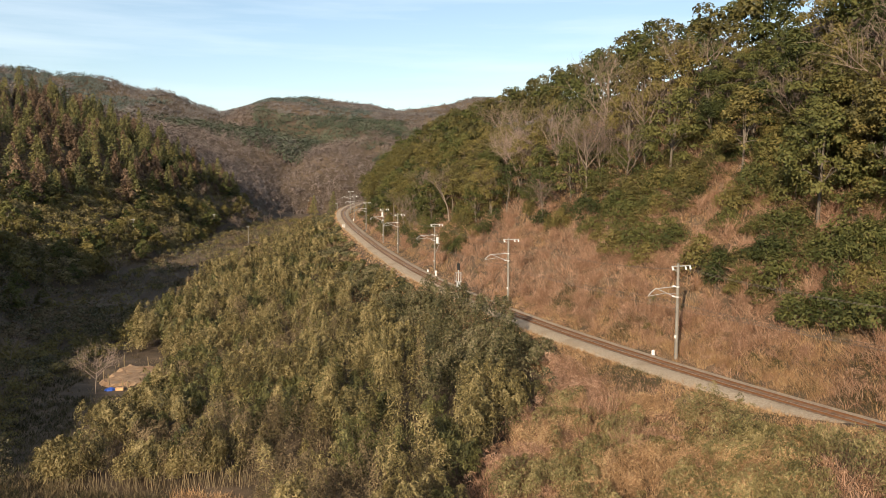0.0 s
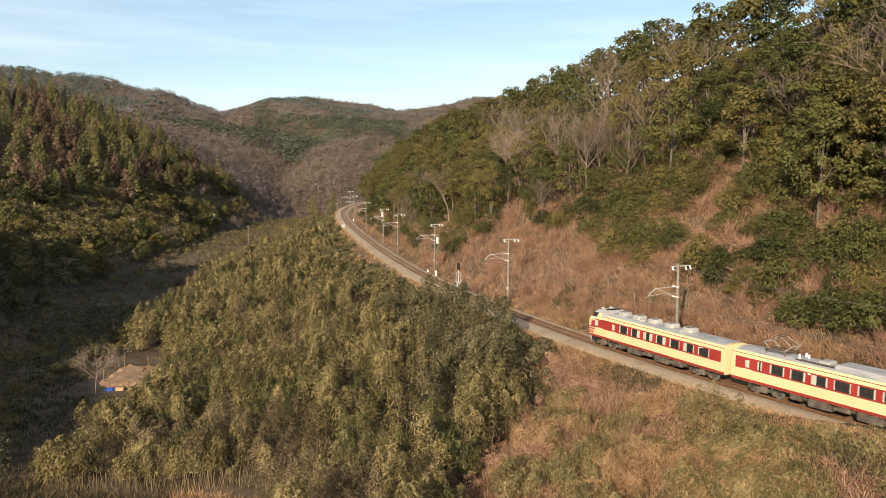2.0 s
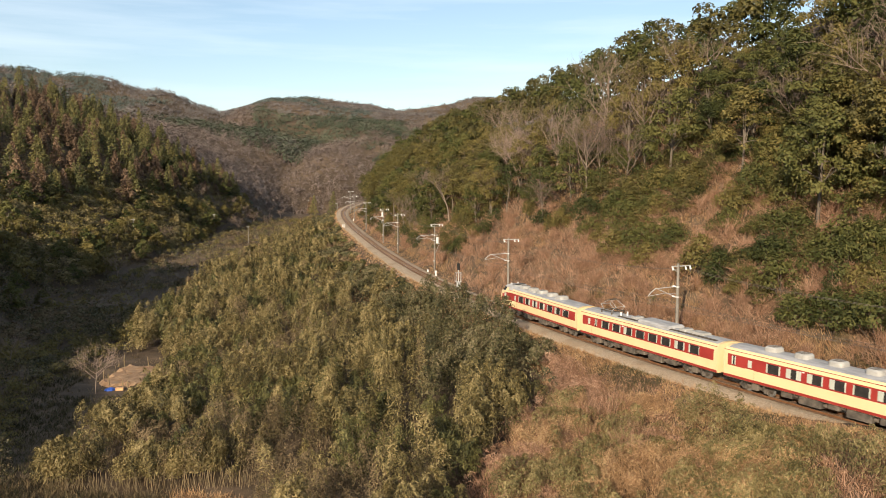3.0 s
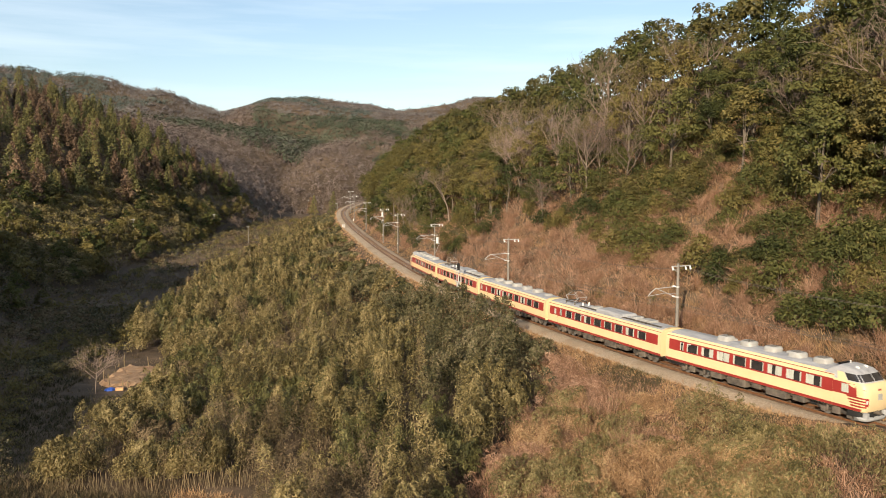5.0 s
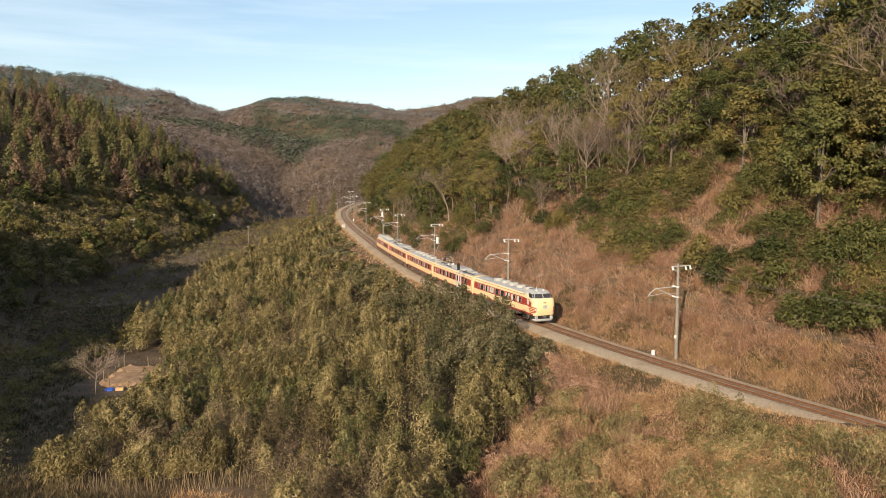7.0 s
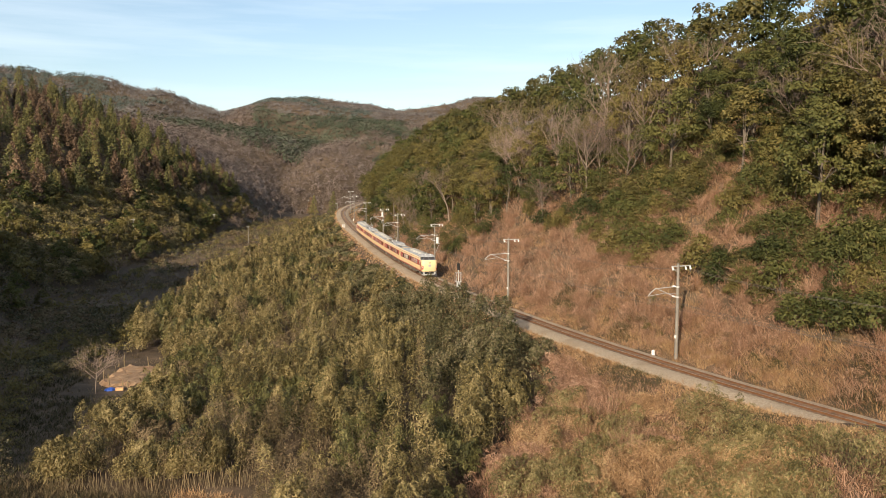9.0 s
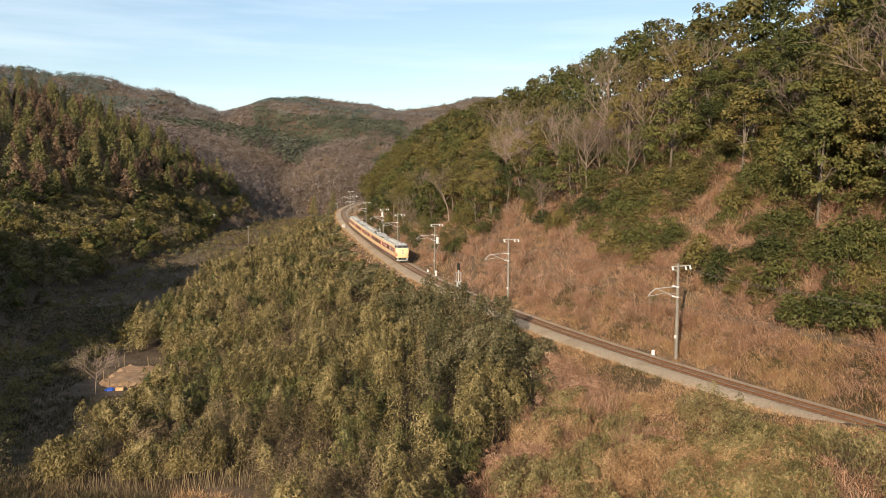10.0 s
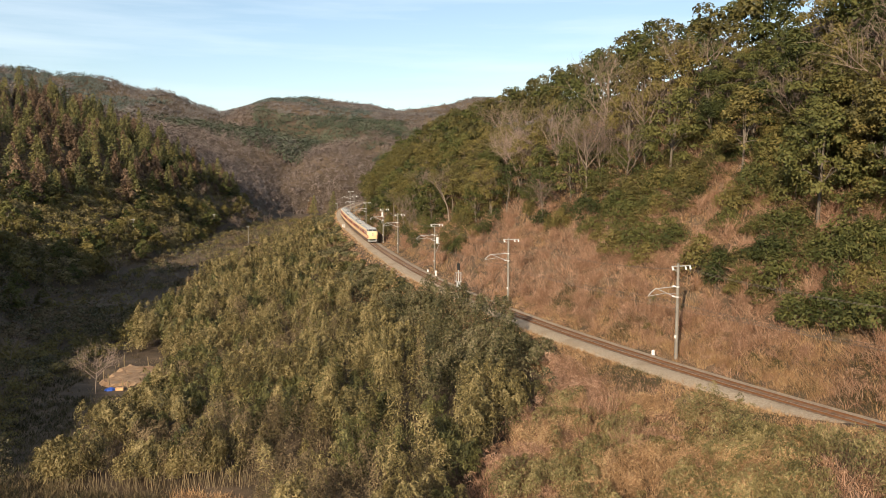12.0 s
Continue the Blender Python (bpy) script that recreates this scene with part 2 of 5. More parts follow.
def build_track():
    bed = sweep("ballast_bed", [(3.5, -0.85), (2.7, -0.34), (1.65, -0.17), (0.62, -0.17), (0, -0.2), (-0.62, -0.17), (-1.5, -0.16), (-2.1, -0.3), (-2.8, -0.65)],
                -150, 440, 1.0, M_BALLAST, None, False, 0.10)
    tagged(bed, "brown crushed stone ballast under a single railway line", "ballast", kind="structure")
    stain = sweep("rusty_ballast", [(0.95, -0.150), (0.5, -0.158), (0, -0.185), (-0.5, -0.158), (-0.95, -0.150)], -150, 440, 1.0, M_RUSTBED, None, False, 0.05)
    tagged(stain, "rust-stained ballast between the rails", "ballast", kind="structure")
    track = tagged(new("railway_track"), "rusty brown single railway track on ballast", "track", kind="structure")
    for a in (0.567, -0.567):
        sweep("rail", [(a + 0.065, -0.16), (a + 0.065, -0.14), (a + 0.012, -0.12), (a + 0.012, -0.045), (a + 0.034, -0.03), (a + 0.034, -0.002),
                       (a - 0.034, -0.002), (a - 0.034, -0.03), (a - 0.012, -0.045), (a - 0.012, -0.12), (a - 0.065, -0.14), (a - 0.065, -0.16)],
              -150, 440, 2.0, M_RAIL, track)
        sweep("rail_head", [(a + 0.030, 0.0), (a + 0.025, 0.004), (a - 0.025, 0.004), (a - 0.030, 0.0)], -150, 440, 2.0, M_RAILTOP, track)
    verts, faces = [], []
    for k in range(int(560 / 0.62)):
        s = -140 + k * 0.62
        p, t = station(s), along(s)
        side = Vector((-t.y, t.x, 0)).normalized()
        b = len(verts)
        for dz, ww in ((-0.26, 0.13), (-0.145, 0.10)):
            for a, l in ((-1, -1), (1, -1), (1, 1), (-1, 1)):
                verts.append(p + side * (a * 1.0) + t * (l * ww) + Vector((0, 0, dz)))
        faces += [(b + 4, b + 5, b + 6, b + 7), (b, b + 1, b + 5, b + 4), (b + 1, b + 2, b + 6, b + 5), (b + 2, b + 3, b + 7, b + 6), (b + 3, b, b + 4, b + 7)]
    tagged(add_mesh("sleepers", verts, faces, M_SLEEPER, track), kind="stuff")


build_track()


# ---- building blocks ----
class Shape:
    """Collects vertices and faces for one mesh."""

    def __init__(self):
        self.v, self.f = [], []

    def box(self, x0, x1, y0, y1, z0, z1, c=0.0):
        """A box whose vertical and upper edges are chamfered by c."""
        b = len(self.v)
        if c <= 0:
            self.v += [(x, y, z) for z in (z0, z1) for x, y in ((x0, y0), (x1, y0), (x1, y1), (x0, y1))]
            self.f += [(b + 3, b + 2, b + 1, b), (b + 4, b + 5, b + 6, b + 7), (b, b + 1, b + 5, b + 4), (b + 1, b + 2, b + 6, b + 5),
                       (b + 2, b + 3, b + 7, b + 6), (b + 3, b, b + 4, b + 7)]
            return self
        rings = []
        for z, i in ((z0, 0.0), (z1 - c, 0.0), (z1, c)):
            a0, a1, d0, d1 = x0 + i, x1 - i, y0 + i, y1 - i
            rings.append([(a0 + c, d0, z), (a1 - c, d0, z), (a1, d0 + c, z), (a1, d1 - c, z), (a1 - c, d1, z), (a0 + c, d1, z), (a0, d1 - c, z), (a0, d0 + c, z)])
        return self.loft(rings, True, True)

    def loft(self, rings, cap0=False, cap1=False, closed=True):
        b, n = len(self.v), len(rings[0])
        for r in rings:
            self.v += [tuple(p) for p in r]
        for k in range(len(rings) - 1):
            for j in range(n if closed else n - 1):
                i, i2 = b + k * n + j, b + k * n + (j + 1) % n
                self.f.append((i, i2, i2 + n, i + n))
        if cap0:
            self.f.append(tuple(b + j for j in reversed(range(n))))
        if cap1:
            self.f.append(tuple(b + (len(rings) - 1) * n + j for j in range(n)))
        return self

    def tube(self, p0, p1, r0, r1=None, n=8):
        p0, p1 = Vector(p0), Vector(p1)
        r1 = r0 if r1 is None else r1
        d = (p1 - p0).normalized()
        a = d.orthogonal().normalized()
        c = d.cross(a)
        rings = [[p + (a * math.cos(2 * math.pi * k / n) + c * math.sin(2 * math.pi * k / n)) * r for k in range(n)] for p, r in ((p0, r0), (p1, r1))]
        return self.loft(rings, True, True)

    def path(self, pts, radii, n=5):
        """A bent, tapering limb."""
        rings = []
        for i, p in enumerate(pts):
            q0, q1 = Vector(pts[max(i - 1, 0)]), Vector(pts[min(i + 1, len(pts) - 1)])
            d = (q1 - q0).normalized()
            a = d.cross(Vector((0.3, 0.9, 0.1))).normalized()
            c = d.cross(a)
            rings.append([Vector(p) + (a * math.cos(2 * math.pi * k / n) + c * math.sin(2 * math.pi * k / n)) * radii[i] for k in range(n)])
        return self.loft(rings, False, True)


def part(name, shape, mat, parent, label="", smooth_faces=False):
    """Links a shape as one mesh under a thing or a part."""
    if isinstance(shape, Shape):
        me = bpy.data.meshes.new(name)
        me.from_pydata(shape.v, [], shape.f)
        me.materials.append(mat)
        if smooth_faces:
            for p in me.polygons:
                p.use_smooth = True
    else:
        me = shape
    ob = new(name, me)
    if parent:
        ob.parent = parent
    return tagged(ob, label)


# ---- the train ----
M_SKIRT = material("silver_paint", [(0.28, 0.275, 0.265), (0.42, 0.41, 0.395)], 1.5, 0.5)
CAR = 20.5
HALF_W = 1.45


def section(x, grow=0.0, z0=0.98):
    """The carriage's cross-section at x."""
    pts = [(-1.40, z0), (-1.45, 1.25), (-1.45, 2.35), (-1.41, 2.95), (-1.34, 3.18), (-1.15, 3.36), (-0.7, 3.50), (0, 3.55),
           (0.7, 3.50), (1.15, 3.36), (1.34, 3.18), (1.41, 2.95), (1.45, 2.35), (1.45, 1.25), (1.40, z0)]
    return [(x, y * (1 + grow / 1.45), z + (grow if z > 3.2 else 0)) for y, z in pts]


def side_y(z):
    return float(np.interp(z, (0.98, 1.25, 2.35, 2.95, 3.18), (1.40, 1.45, 1.45, 1.41, 1.34)))


def side_panel(x0, x1, z0, z1, side, out, lift=0.0):
    """A thin panel that lies on the carriage side from x0 to x1 and z0 to z1, standing out by out."""
    s = Shape()
    zs = [z0] + [z for z in (1.25, 2.35, 2.95) if z0 < z < z1] + [z1]
    rings = []
    for x in (x0, x1):
        outer = [(x, side * (side_y(z) + out + lift), z) for z in zs]
        inner = [(x, side * (side_y(z) + lift - 0.01), z) for z in reversed(zs)]
        rings.append(outer + inner if side > 0 else outer + inner)
    return s.loft(rings, True, True)


def bogie(parent, x):
    b = tagged(new("bogie"), "dusty grey steel bogie")
    b.parent = parent
    b.location = (x, 0, 0)
    fr = Shape()
    for sy in (1, -1):
        fr.box(-1.6, 1.6, sy * 0.98 - 0.07, sy * 0.98 + 0.07, 0.44, 0.66, 0.03)
        fr.box(-0.32, 0.32, sy * 1.05 - 0.12, sy * 1.05 + 0.12, 0.34, 0.9, 0.05)
        for ax in (-1.05, 1.05):
            fr.box(ax - 0.2, ax + 0.2, sy * 1.02 - 0.13, sy * 1.02 + 0.13, 0.27, 0.62, 0.04)
            fr.tube((ax + 0.3, sy * 1.02, 0.4), (ax + 0.3, sy * 1.02, 0.85), 0.1)
    fr.box(-0.25, 0.25, -0.95, 0.95, 0.5, 0.75, 0.04)
    part("bogie_frame", fr, M_UNDER, b)
    w = Shape()
    w.tube((0, -0.06, 0), (0, 0.06, 0), 0.43, n=20)
    w.tube((0, 0.05, 0), (0, 0.08, 0), 0.46, n=20)
    me = None
    for ax in (-1.05, 1.05):
        for sy in (1, -1):
            o = part("wheel", me or w, M_STEEL, b, "worn steel wheel")
            me = o.data
            o.location = (ax, sy * 0.56, 0.432)
            o.rotation_euler = (0, 0, 0 if sy < 0 else math.pi)
    return b


def roof_cooler(parent, x, y=0.0, long=1.25, wide=1.2, tall=0.42):
    u = Shape()
    rings = []
    for z, k in ((3.46, 1.0), (3.5 + tall * 0.75, 0.97), (3.5 + tall, 0.80)):
        rings.append([(x + long / 2 * k * math.copysign(abs(math.cos(a)) ** 0.55, math.cos(a)), y + wide / 2 * k * math.copysign(abs(math.sin(a)) ** 0.55, math.sin(a)), z)
                      for a in [2 * math.pi * j / 20 for j in range(20)]])
    u.loft(rings, False, True)
    c = part("air_conditioner", u, M_UNIT, parent, "pale grey rounded roof air conditioner")
    g = Shape()
    for k in range(5):
        yy = y - wide * 0.3 + k * wide * 0.15
        g.box(x - long * 0.28, x + long * 0.28, yy - 0.03, yy + 0.03, 3.5 + tall - 0.004, 3.5 + tall + 0.014)
    part("grille", g, M_UNDER, c)
    return c


def pantograph(parent, x):
    p = tagged(new("pantograph"), "folding grey steel pantograph, raised")
    p.parent = parent
    base = Shape()
    for sy in (0.75, -0.75):
        base.box(x - 1.0, x + 1.0, sy - 0.05, sy + 0.05, 3.72, 3.80, 0.01)
        for sx in (-0.85, 0.85):
            base.tube((x + sx, sy, 3.40), (x + sx, sy, 3.72), 0.07)
    for sx in (-0.9, 0.9):
        base.box(x + sx - 0.05, x + sx + 0.05, -0.75, 0.75, 3.72, 3.80, 0.01)
    part("base_frame", base, M_UNDER, p)
    arms = Shape()
    for sy in (0.6, -0.6):
        arms.tube((x - 0.7, sy, 3.82), (x - 1.25, sy * 0.9, 4.28), 0.03)
        arms.tube((x + 0.7, sy, 3.82), (x + 1.25, sy * 0.9, 4.28), 0.03)
        arms.tube((x - 1.25, sy * 0.9, 4.28), (x - 0.12, sy * 0.6, 4.86), 0.022)
        arms.tube((x + 1.25, sy * 0.9, 4.28), (x + 0.12, sy * 0.6, 4.86), 0.022)
    for sx in (-1.25, 1.25):
        arms.tube((x + sx, -0.54, 4.28), (x + sx, 0.54, 4.28), 0.025)
    part("arm", arms, M_GALV, p)
    head = Shape()
    for sx in (-0.2, 0.2):
        head.path([(x + sx, -0.85, 4.72), (x + sx, -0.6, 4.9), (x + sx, 0.6, 4.9), (x + sx, 0.85, 4.72)], [0.03] * 4)
    part("collector_head", head, M_UNDER, p)
    for sx, sy in ((1.9, 0.4), (1.9, -0.4), (2.4, 0.0)):
        q = Shape()
        q.tube((x - sx, sy, 3.48), (x - sx, sy, 3.86), 0.10, 0.08)
        part("insulator", q, M_PORCELAIN, p)


def nose_ring(z, xf, w, xb, rear, n=15, power=4.6):
    """A plan outline of the cab at the height z, round the front from one side to the other."""
    pts = [(rear, w, z)]
    for k in range(n):
        a = math.pi / 2 - math.pi * k / (n - 1)
        pts.append((xb + (xf - xb) * abs(math.cos(a)) ** (2 / power), w * math.copysign(abs(math.sin(a)) ** (2 / power), math.sin(a)), z))
    return pts + [(rear, -w, z)]


NOSE = [(0.98, 9.36, 1.38), (1.25, 9.48, 1.43), (1.8, 9.55, 1.44), (2.4, 9.52, 1.435), (2.80, 9.42, 1.41), (2.98, 9.24, 1.37)]
CAB = [(2.95, 9.20, 1.35), (3.02, 9.12, 1.33), (3.52, 8.72, 1.24), (3.70, 8.45, 1.14), (3.86, 7.95, 0.95), (3.93, 7.5, 0.6)]


def nose_at(table, z, grow=0.0):
    xs = [t[0] for t in table]
    xf, w = float(np.interp(z, xs, [t[1] for t in table])), float(np.interp(z, xs, [t[2] for t in table]))
    return nose_ring(z, xf + grow, w + grow, xf - 0.9, 6.75)


def strip_on_nose(table, z0, z1, j0, j1, grow, inset0=0.0, inset1=0.0):
    """A patch on the nose or the cab between two heights and two points of its outline."""
    s = Shape()
    rings = []
    for z, inset in ((z0, inset0), ((z0 + z1) / 2, (inset0 + inset1) / 2), (z1, inset1)):
        r = nose_at(table, z, grow)
        ts = np.linspace(j0 + inset, j1 - inset, max(3, int(abs(j1 - j0)) * 2 + 1))
        rings.append([Vector(r[int(t)]).lerp(Vector(r[min(int(t) + 1, len(r) - 1)]), float(t - int(t))) for t in ts])
    return s.loft(rings, closed=False)


# how far each window's two curtains are drawn in the rear carriage
TAIL_CURTAINS = [(0.5, 0.1), (0.5, 0.1), (0.3, 0.45), (0.1, 0.07), (0.12, 0.07), (0.48, 0.48), (0.2, 0.34), (0.1, 0.1)]


def build_car(kind):
    """kind: cab, power (with pantograph) or trailer. It runs towards +x; the cab looks to +x."""
    label = {"cab": "cream and red express train end carriage with raised cab", "tail": "cream and red rear end carriage with raised cab", "power": "cream and red train carriage with roof pantograph",
             "trailer": "cream and red train carriage with rounded roof coolers"}[kind]
    car = tagged(new("train_carriage"), label, "train carriage", "carriages of the train")
    end_car = kind in ("cab", "tail")
    front = 6.9 if end_car else 9.95
    rear = -9.95
    body = Shape().loft([section(rear + 0.06, -0.05), section(rear, 0), section(front, 0)] + ([] if end_car else [section(front + 0.06, -0.05)]), True, True)
    part("body", body, M_CREAM, car, "cream painted steel body")
    # roof skin
    roof = Shape()
    rings = []
    for x in (rear + 0.28, front - (0.0 if end_car else 0.28)):
        rings.append([(x, y, z + 0.008) for _, y, z in section(x, 0.006) if z > 3.2])
    roof.loft(rings, closed=False)
    part("roof", roof, M_ROOF, car, "weathered grey roof", True)
    gut = Shape()
    for sy in (1, -1):
        gut.box(rear + 0.1, front, sy * 1.36 - 0.02, sy * 1.36 + 0.02, 3.17, 3.205)
    part("gutter", gut, M_RED, car, "thin red gutter line")
    # window belt and skirt belt
    for sy in (1, -1):
        b1 = front + 0.9 if end_car else front - 0.42
        part("window_belt", side_panel(rear + 0.42, min(b1, front), 1.96, 2.90, sy, 0.004), M_RED, car, "red window belt")
        part("skirt_belt", side_panel(rear + 0.02, front, 0.985, 1.2, sy, 0.004), M_RED, car, "red lower belt")
    # windows, curtains and doors
    rng = random.Random({"cab": 5, "tail": 9, "power": 8, "trailer": 13}[kind])
    if end_car:
        cx = [3.4 - 1.82 * k for k in range(7)] if kind == "cab" else [5.35 - 1.72 * k for k in range(8)]
        doors, small = ([5.0], []) if kind == "cab" else ([], [-7.95])
    elif kind == "power":
        cx = [5.55 - 1.82 * k for k in range(8)]
        doors, small = [8.35], [7.15]
    else:
        cx = [5.1 - 1.82 * k for k in range(8)]
        doors, small = [7.3], [8.9]
    frames, panes, curt = {}, {}, {}
    for sy in (1, -1):
        for wide, where in ((1.32, cx), (0.42, small)):
            for k, x in enumerate(where):
                key = (sy, wide)
                if key not in panes:
                    fr = Shape()
                    for a, b2, z0, z1 in ((-wide / 2 - 0.05, -wide / 2, 2.02, 2.85), (wide / 2, wide / 2 + 0.05, 2.02, 2.85), (-wide / 2, wide / 2, 2.02, 2.07), (-wide / 2, wide / 2, 2.80, 2.85)):
                        sp = side_panel(a, b2, z0, z1, sy, 0.022, 0.004)
                        off = len(fr.v)
                        fr.v += sp.v
                        fr.f += [tuple(i + off for i in f) for f in sp.f]
                    frames[key] = fr
                    panes[key] = side_panel(-wide / 2, wide / 2, 2.07, 2.80, sy, 0.003, 0.008)
                w = part("window", panes[key], M_GLASS, car, "dark glass window")
                w.location.x = x
                panes[key] = w.data
                f = part("window_frame", frames[key], M_RED, w)
                frames[key] = f.data
                opts = [0.07, 0.10, 0.12, 0.14, 0.10, 0.32] if wide > 1 else [0.3]
                drawn = TAIL_CURTAINS[k] if kind == "tail" and wide > 1 else (rng.choice(opts), rng.choice(opts))
                for end, frac in zip((-1, 1), drawn):
                    ck = (sy, end, frac, wide)
                    if ck not in curt:
                        l = wide * frac
                        a = end * wide / 2
                        curt[ck] = side_panel(min(a, a - end * l), max(a, a - end * l), 2.09, 2.79, sy, 0.0025, 0.0115)
                    c = part("curtain", curt[ck], M_CURTAIN, w, "pale curtain")
                    curt[ck] = c.data
        for x in doors:
            d = part("door", side_panel(x - 0.42, x + 0.42, 1.2, 2.9, sy, 0.012, 0.003), M_RED, car, "red and cream folding door")
            part("door_panel", side_panel(x - 0.42, x + 0.42, 1.2, 2.0, sy, 0.006, 0.012), M_CREAM, d, "cream lower door panel")
            part("door_window", side_panel(x - 0.2, x + 0.2, 2.12, 2.7, sy, 0.004, 0.013), M_CURTAIN, d, "bright door window")
        v = side_panel(2.4 if not end_car else -7.4, 2.9 if not end_car else -6.9, 2.73, 2.84, sy, 0.006, 0.006)
        part("side_sign", v, M_WHITE, car, "small blank white destination plate")
    # car ends
    ends = (rear,) if end_car else (rear, front)
    for x in ends:
        dx = -0.14 if x < 0 else 0.14
        e = Shape()
        e.box(min(x, x + 2 * dx), max(x, x + 2 * dx), -0.5, 0.5, 1.1, 3.05, 0.04)
        part("gangway", e, M_BLACK, car, "dark rubber gangway bellows")
    # underfloor
    bogie(car, -7.0)
    bogie(car, 7.0)
    for x0, x1, zb in ((-4.7, -3.5, 0.46), (-2.9, -1.0, 0.34), (-0.4, 0.5, 0.55), (1.0, 2.9, 0.36), (3.5, 4.5, 0.50)):
        e = Shape()
        for sy in (1, -1):
            e.box(x0, x1, sy * 0.95 - 0.4, sy * (0.95 if sy > 0 else 0.9) + 0.4 * (1 if zb < 0.5 else 0.8), zb, 0.9, 0.06)
            e.tube((x0 - 0.35, sy * 1.0, zb + 0.25), (x0 - 0.05, sy * 1.0, zb + 0.25), 0.14, n=8)
        e.box(x0 + 0.1, x1 - 0.1, -0.6, 0.6, 0.6, 0.97)
        part("equipment_box", e, M_UNDER, car, "dusty grey underfloor equipment box")
    sill = Shape()
    sill.box(-9.8, front, -1.3, 1.3, 0.9, 0.99)
    part("underframe", sill, M_UNDER, car)
    cp = Shape()
    cp.box(-10.22, -9.5, -0.12, 0.12, 0.75, 0.98, 0.03)
    if not end_car:
        cp.box(9.5, 10.22, -0.12, 0.12, 0.75, 0.98, 0.03)
    part("coupler", cp, M_UNDER, car)
    # roof
    if end_car:
        for x in (5.0, 2.8, 0.5, -1.9, -4.3):
            roof_cooler(car, x)
        for x in (1.7, -4.0):
            v = Shape().box(x - 0.3, x + 0.3, 0.35, 0.75, 3.44, 3.68, 0.05)
            part("roof_vent", v, M_UNIT, car, "small pale roof vent")
    elif kind == "trailer":
        for x in (6.2, 3.5, 0.6, -2.3, -5.2):
            roof_cooler(car, x)
        v = Shape().box(-8.4, -7.6, -0.4, 0.4, 3.44, 3.7, 0.06)
        part("roof_vent", v, M_UNIT, car, "small pale roof vent")
    else:
        pantograph(car, 6.3)
        duct = Shape().box(-3.4, 1.2, -0.95, 0.95, 3.40, 3.78, 0.14)
        part("roof_duct", duct, M_ROOF, car, "long grey roof cooling unit")
        for x in (2.3, -4.6, -6.0, -6.8):
            v = Shape().box(x - 0.42, x + 0.42, -0.1 - 0.4, 0.5, 3.42, 3.74, 0.05)
            part("roof_vent", v, M_UNIT, car, "small pale roof vent")
        walkway = Shape()
        for k in range(5):
            walkway.box(-9.2, 4.4, 0.62 + k * 0.07, 0.66 + k * 0.07, 3.50, 3.55)
        part("roof_walkway", walkway, M_UNDER, car, "dark slatted roof walkway")
    if end_car:
        build_cab(car)
    return car


